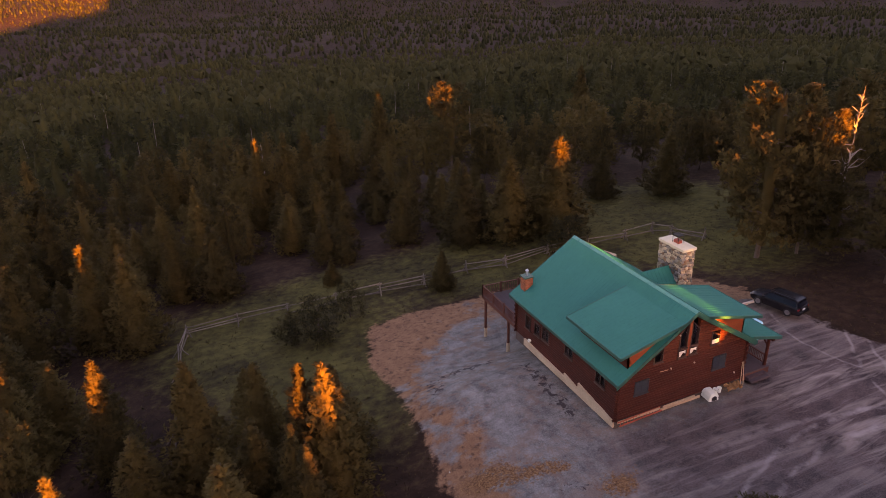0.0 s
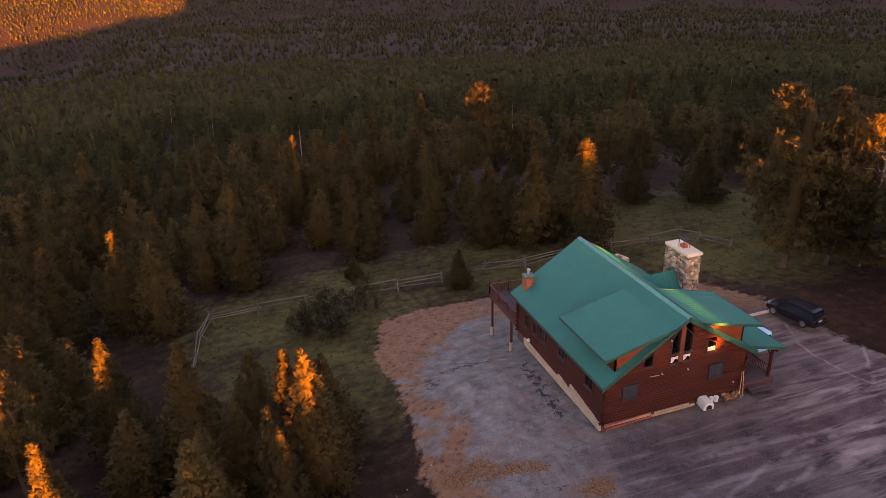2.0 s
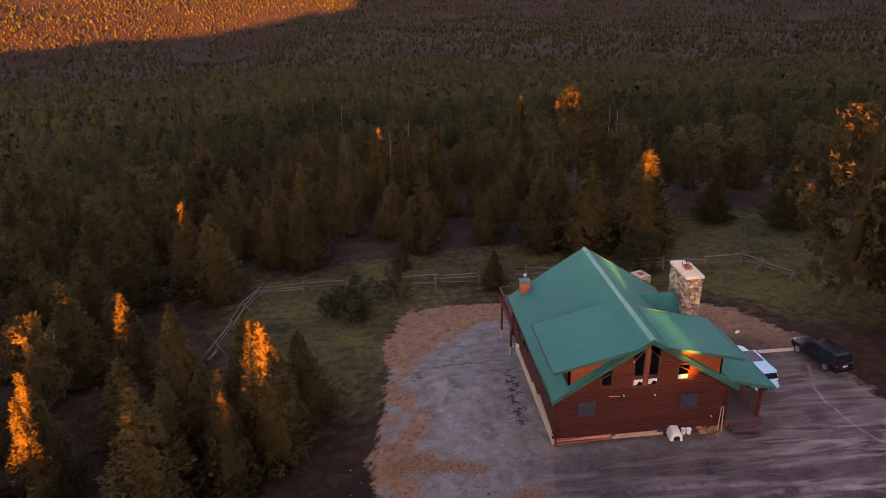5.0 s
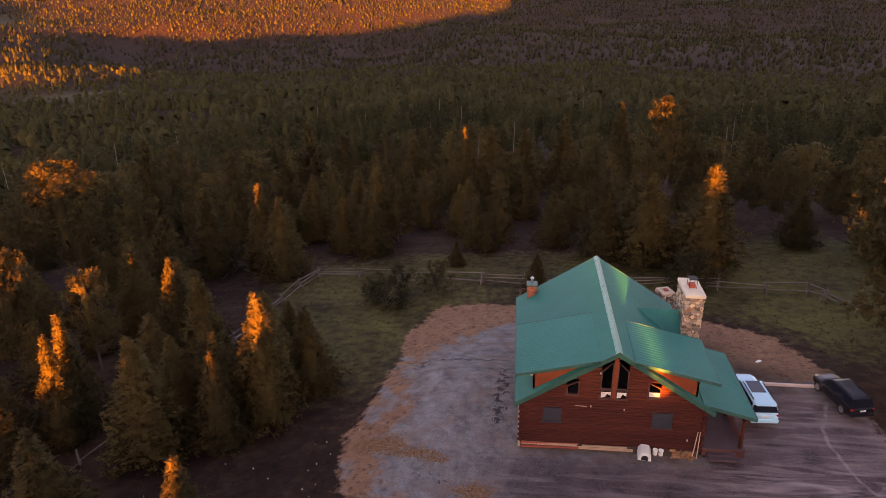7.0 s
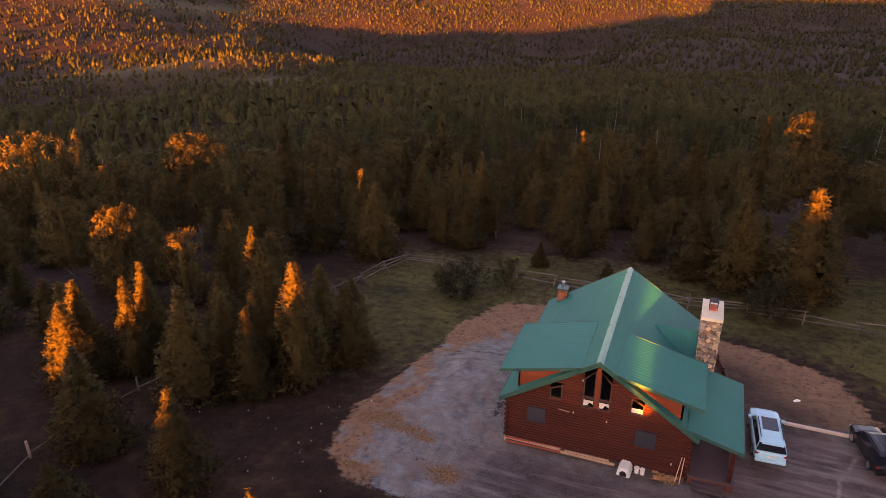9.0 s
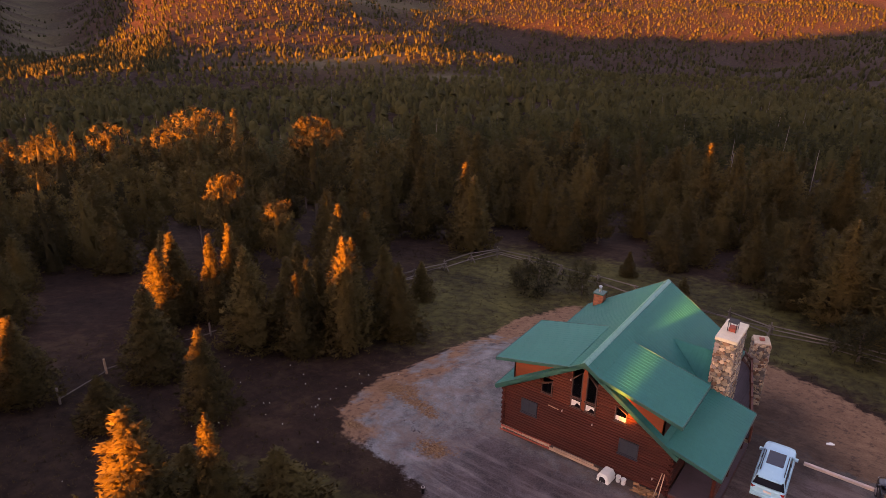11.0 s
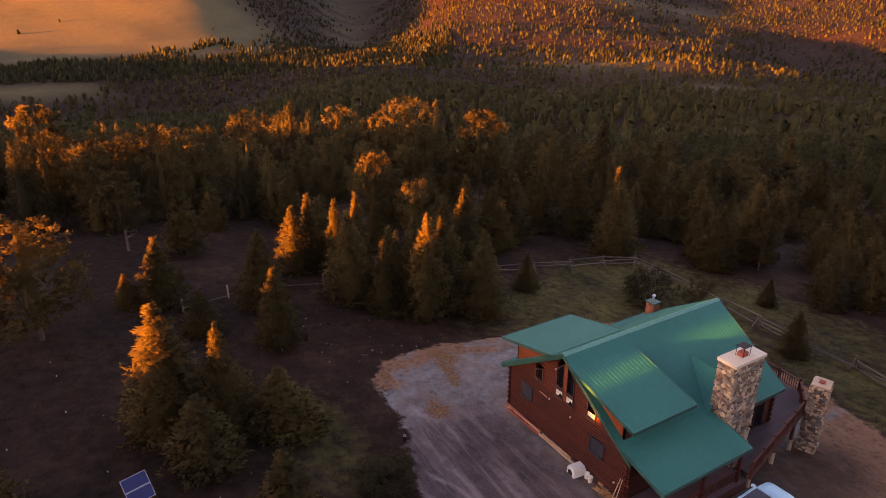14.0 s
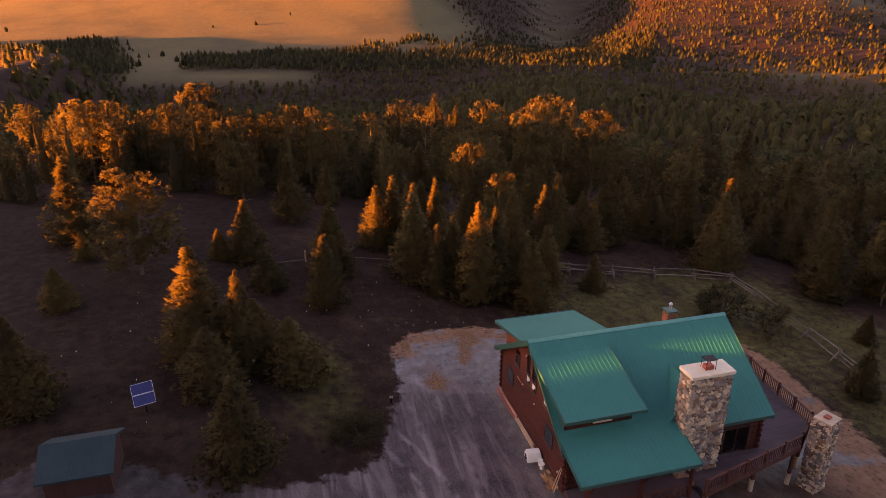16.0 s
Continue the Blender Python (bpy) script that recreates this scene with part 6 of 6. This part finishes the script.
def build_ladder():
    l = thing("ladder", "orange ladder lying along the gable wall", "ladder", (0.0, -0.52, 0.06), 2)
    for y, z in ((0, 0.02), (0.2, 0.20)):
        part("rail", boxed(0, 3.95, y - 0.03, y + 0.03, z, z + 0.09, 0.01), RED_LADDER, l)
    for i in range(13):
        x = 0.18 + i * 0.3
        part("rung", rodded((x, 0, 0.06), (x, 0.2, 0.24), 0.02, n=8), RED_LADDER, l)


def build_firewood():
    rng = random.Random(4)
    for i in range(34):
        x, y, z = rng.uniform(10.1, 11.5), rng.uniform(-0.75, -0.28), 0.09 + 0.12 * rng.random() * (1 if rng.random() < 0.6 else 2)
        w = thing("firewood_log", "split pale firewood log heaped by the wall", "firewood", (x, y, z), rng.uniform(0, 180), "firewood heap")
        bm = bmesh.new()
        r, L = rng.uniform(0.06, 0.1), rng.uniform(0.16, 0.24)
        loft(bm, [[(s * L, r, -r * 0.7), (s * L, r * 0.3, r), (s * L, -r, r * 0.2), (s * L, -r * 0.5, -r * 0.8)] for s in (-1, 1)])
        part("split_log", bm, SPLITWOOD, w)


def build_boards():
    for i, (x0, x1, y, z, tilt) in enumerate(((3.9, 7.6, -0.32, 0.16, 0.0), (4.2, 7.2, -0.24, 0.24, 0.5), (0.05, 3.85, -0.24, 0.26, 0.0))):
        b = thing("pine_board", "long pale pine board lying along the foundation", "board", (x0, y, z - 0.1), tilt, "boards by the gable wall")
        part("plank", boxed(0, x1 - x0, -0.05, 0.05, -0.02, 0.16, 0.008), PINE_BOARD, b)
    for x, lean in ((11.45, 0.25), (11.75, 0.1)):
        b = thing("leaning_pole", "thin pale pole leaning on the log wall", "pole", (x, -0.6, 0.02), group="poles leaning on the wall")
        part("pole", rodded((0, 0, 0), (lean, 0.38, 1.9), 0.035, 0.03, 7), PINE_BOARD, b)


def build_solar():
    z = ground_z(-0.2, -26.0)
    s = thing("solar_panel", "dark blue solar panel on a steel pole", "solar panel", (-0.2, -26.0, z))
    part("pole", rodded((0, 0, -0.3), (0, 0, 1.45), 0.06, n=10), IRON, s)
    m = look((0, 0, 0), tuple(-Vector((0.72, 0.10, 0.66)))) @ Matrix.Rotation(radians(4), 4, "Z")
    m = Matrix.Translation((0.12, 0, 1.55)) @ m @ Matrix.Scale(0.74, 4)
    for dy in (-0.53, 0.53):
        f = part("module", boxed(-0.95, 0.95, dy - 0.515, dy + 0.515, -0.03, 0.02, 0.004), PANEL_FRAME, s, "pale-framed dark blue module")
        p = part("cell_sheet", boxed(-0.92, 0.92, dy - 0.48, dy + 0.48, 0.022, 0.028), SOLAR, f)
        f.matrix_basis = m
    r = part("rack", boxed(-0.05, 0.05, -0.9, 0.9, -0.12, -0.035), IRON, s)
    r.matrix_basis = m


def build_shed():
    z = ground_z(6.6, -28.4)
    s = thing("shed", "small dark red shed with a dull blue-green roof", "shed", (6.6, -28.4, z))
    part("wall", boxed(-1.75, 1.75, -1.75, 1.75, -0.5, 1.75), SHED_WALL, s)
    for y in (-1.75, 1.63):
        part("gable", prismed([(-1.75, y, 1.75), (1.75, y, 1.75), (0, y, 2.55)], (0, 0.12, 0)), SHED_WALL, s)
    metal_roof(s, "roof_east", (2.1, 2.05, 1.62), (2.1, -2.05, 1.62), (0, -2.05, 2.72), (0, 2.05, 2.72), mat=SHED_METAL)
    metal_roof(s, "roof_west", (-2.1, -2.05, 1.62), (-2.1, 2.05, 1.62), (0, 2.05, 2.72), (0, -2.05, 2.72), mat=SHED_METAL)
    for i in range(12):
        part("batten", boxed(1.75, 1.78, -1.7 + i * 0.3, -1.65 + i * 0.3, -0.4, 1.7), SHED_WALL, s)
    d = part("door", boxed(1.76, 1.80, -0.5, 0.5, -0.3, 1.5, 0.01), SHED_WALL, s, "plank door in the same red")
    part("door_handle", rodded((1.80, 0.35, 0.65), (1.86, 0.35, 0.65), 0.03), IRON, d)


def build_small():
    c = thing("drain_pipe", "short dark pipe end standing at the gravel edge", "pipe", (-0.6, -8.8, 0.0))
    part("tube", rodded((0, 0, -0.1), (0, 0, 0.36), 0.11, n=12), IRON, c)
    part("rim", rodded((0, 0, 0.36), (0, 0, 0.40), 0.12, n=12), WHITE_TRIM, c)
    # near-black disc for the shade inside the tube
    part("inner", rodded((0, 0, 0.395), (0, 0, 0.405), 0.085, n=12), DARK_IN, c)
    c = thing("deck_lounger", "pale grey lounger on the dark deck", "lounger", (7.2, 17.2, DECK_Z), -62)
    part("seat", prismed([(-0.32, -0.9, 0.34), (0.32, -0.9, 0.34), (0.32, 0.35, 0.34), (-0.32, 0.35, 0.34)], (0, 0, -0.06)), GALV, c)
    part("backrest", prismed([(-0.32, 0.35, 0.34), (0.32, 0.35, 0.34), (0.32, 0.95, 0.78), (-0.32, 0.95, 0.78)], (0, 0.03, -0.06)), PLASTIC, c)
    for x in (-0.28, 0.28):
        for y in (-0.8, 0.3):
            part("leg", boxed(x - 0.025, x + 0.025, y - 0.025, y + 0.025, 0, 0.3), GALV, c)
    c = thing("paper_scrap", "crumpled white sheet lying on the gravel", "litter", (19.6, 12.0, 0.03), 20)
    part("sheet", prismed([(-0.28, -0.12, 0.05), (0.1, -0.16, 0.12), (0.3, 0.05, 0.04), (0.05, 0.15, 0.10), (-0.25, 0.1, 0.02)], (0, 0, -0.05)), PLASTIC, c)
    # scattered pale flower heads and chips in the grass
    rng = random.Random(31)
    bm = bmesh.new()
    for i in range(56):
        if i < 34:
            x, y = rng.gauss(-16, 5), rng.gauss(-6, 4)
        else:
            x, y = rng.gauss(-8, 7), rng.gauss(-28, 5)
        if -12 < x < 30 and -9 < y < 20:
            continue
        z, r = ground_z(x, y) + 0.06, rng.uniform(0.012, 0.028)
        box(bm, x - r, x + r, y - r, y + r, z - 0.06, z + r)
    tagged(part("white_flowers", bm, PLASTIC, None, "scattered small white flower heads in the grass", "stuff"), category="flowers")


build_dog_house()
build_bucket(9.05, -0.42)
build_bucket(9.42, -0.46)
build_ladder()
build_boards()
build_firewood()
build_solar()
build_shed()
build_small()
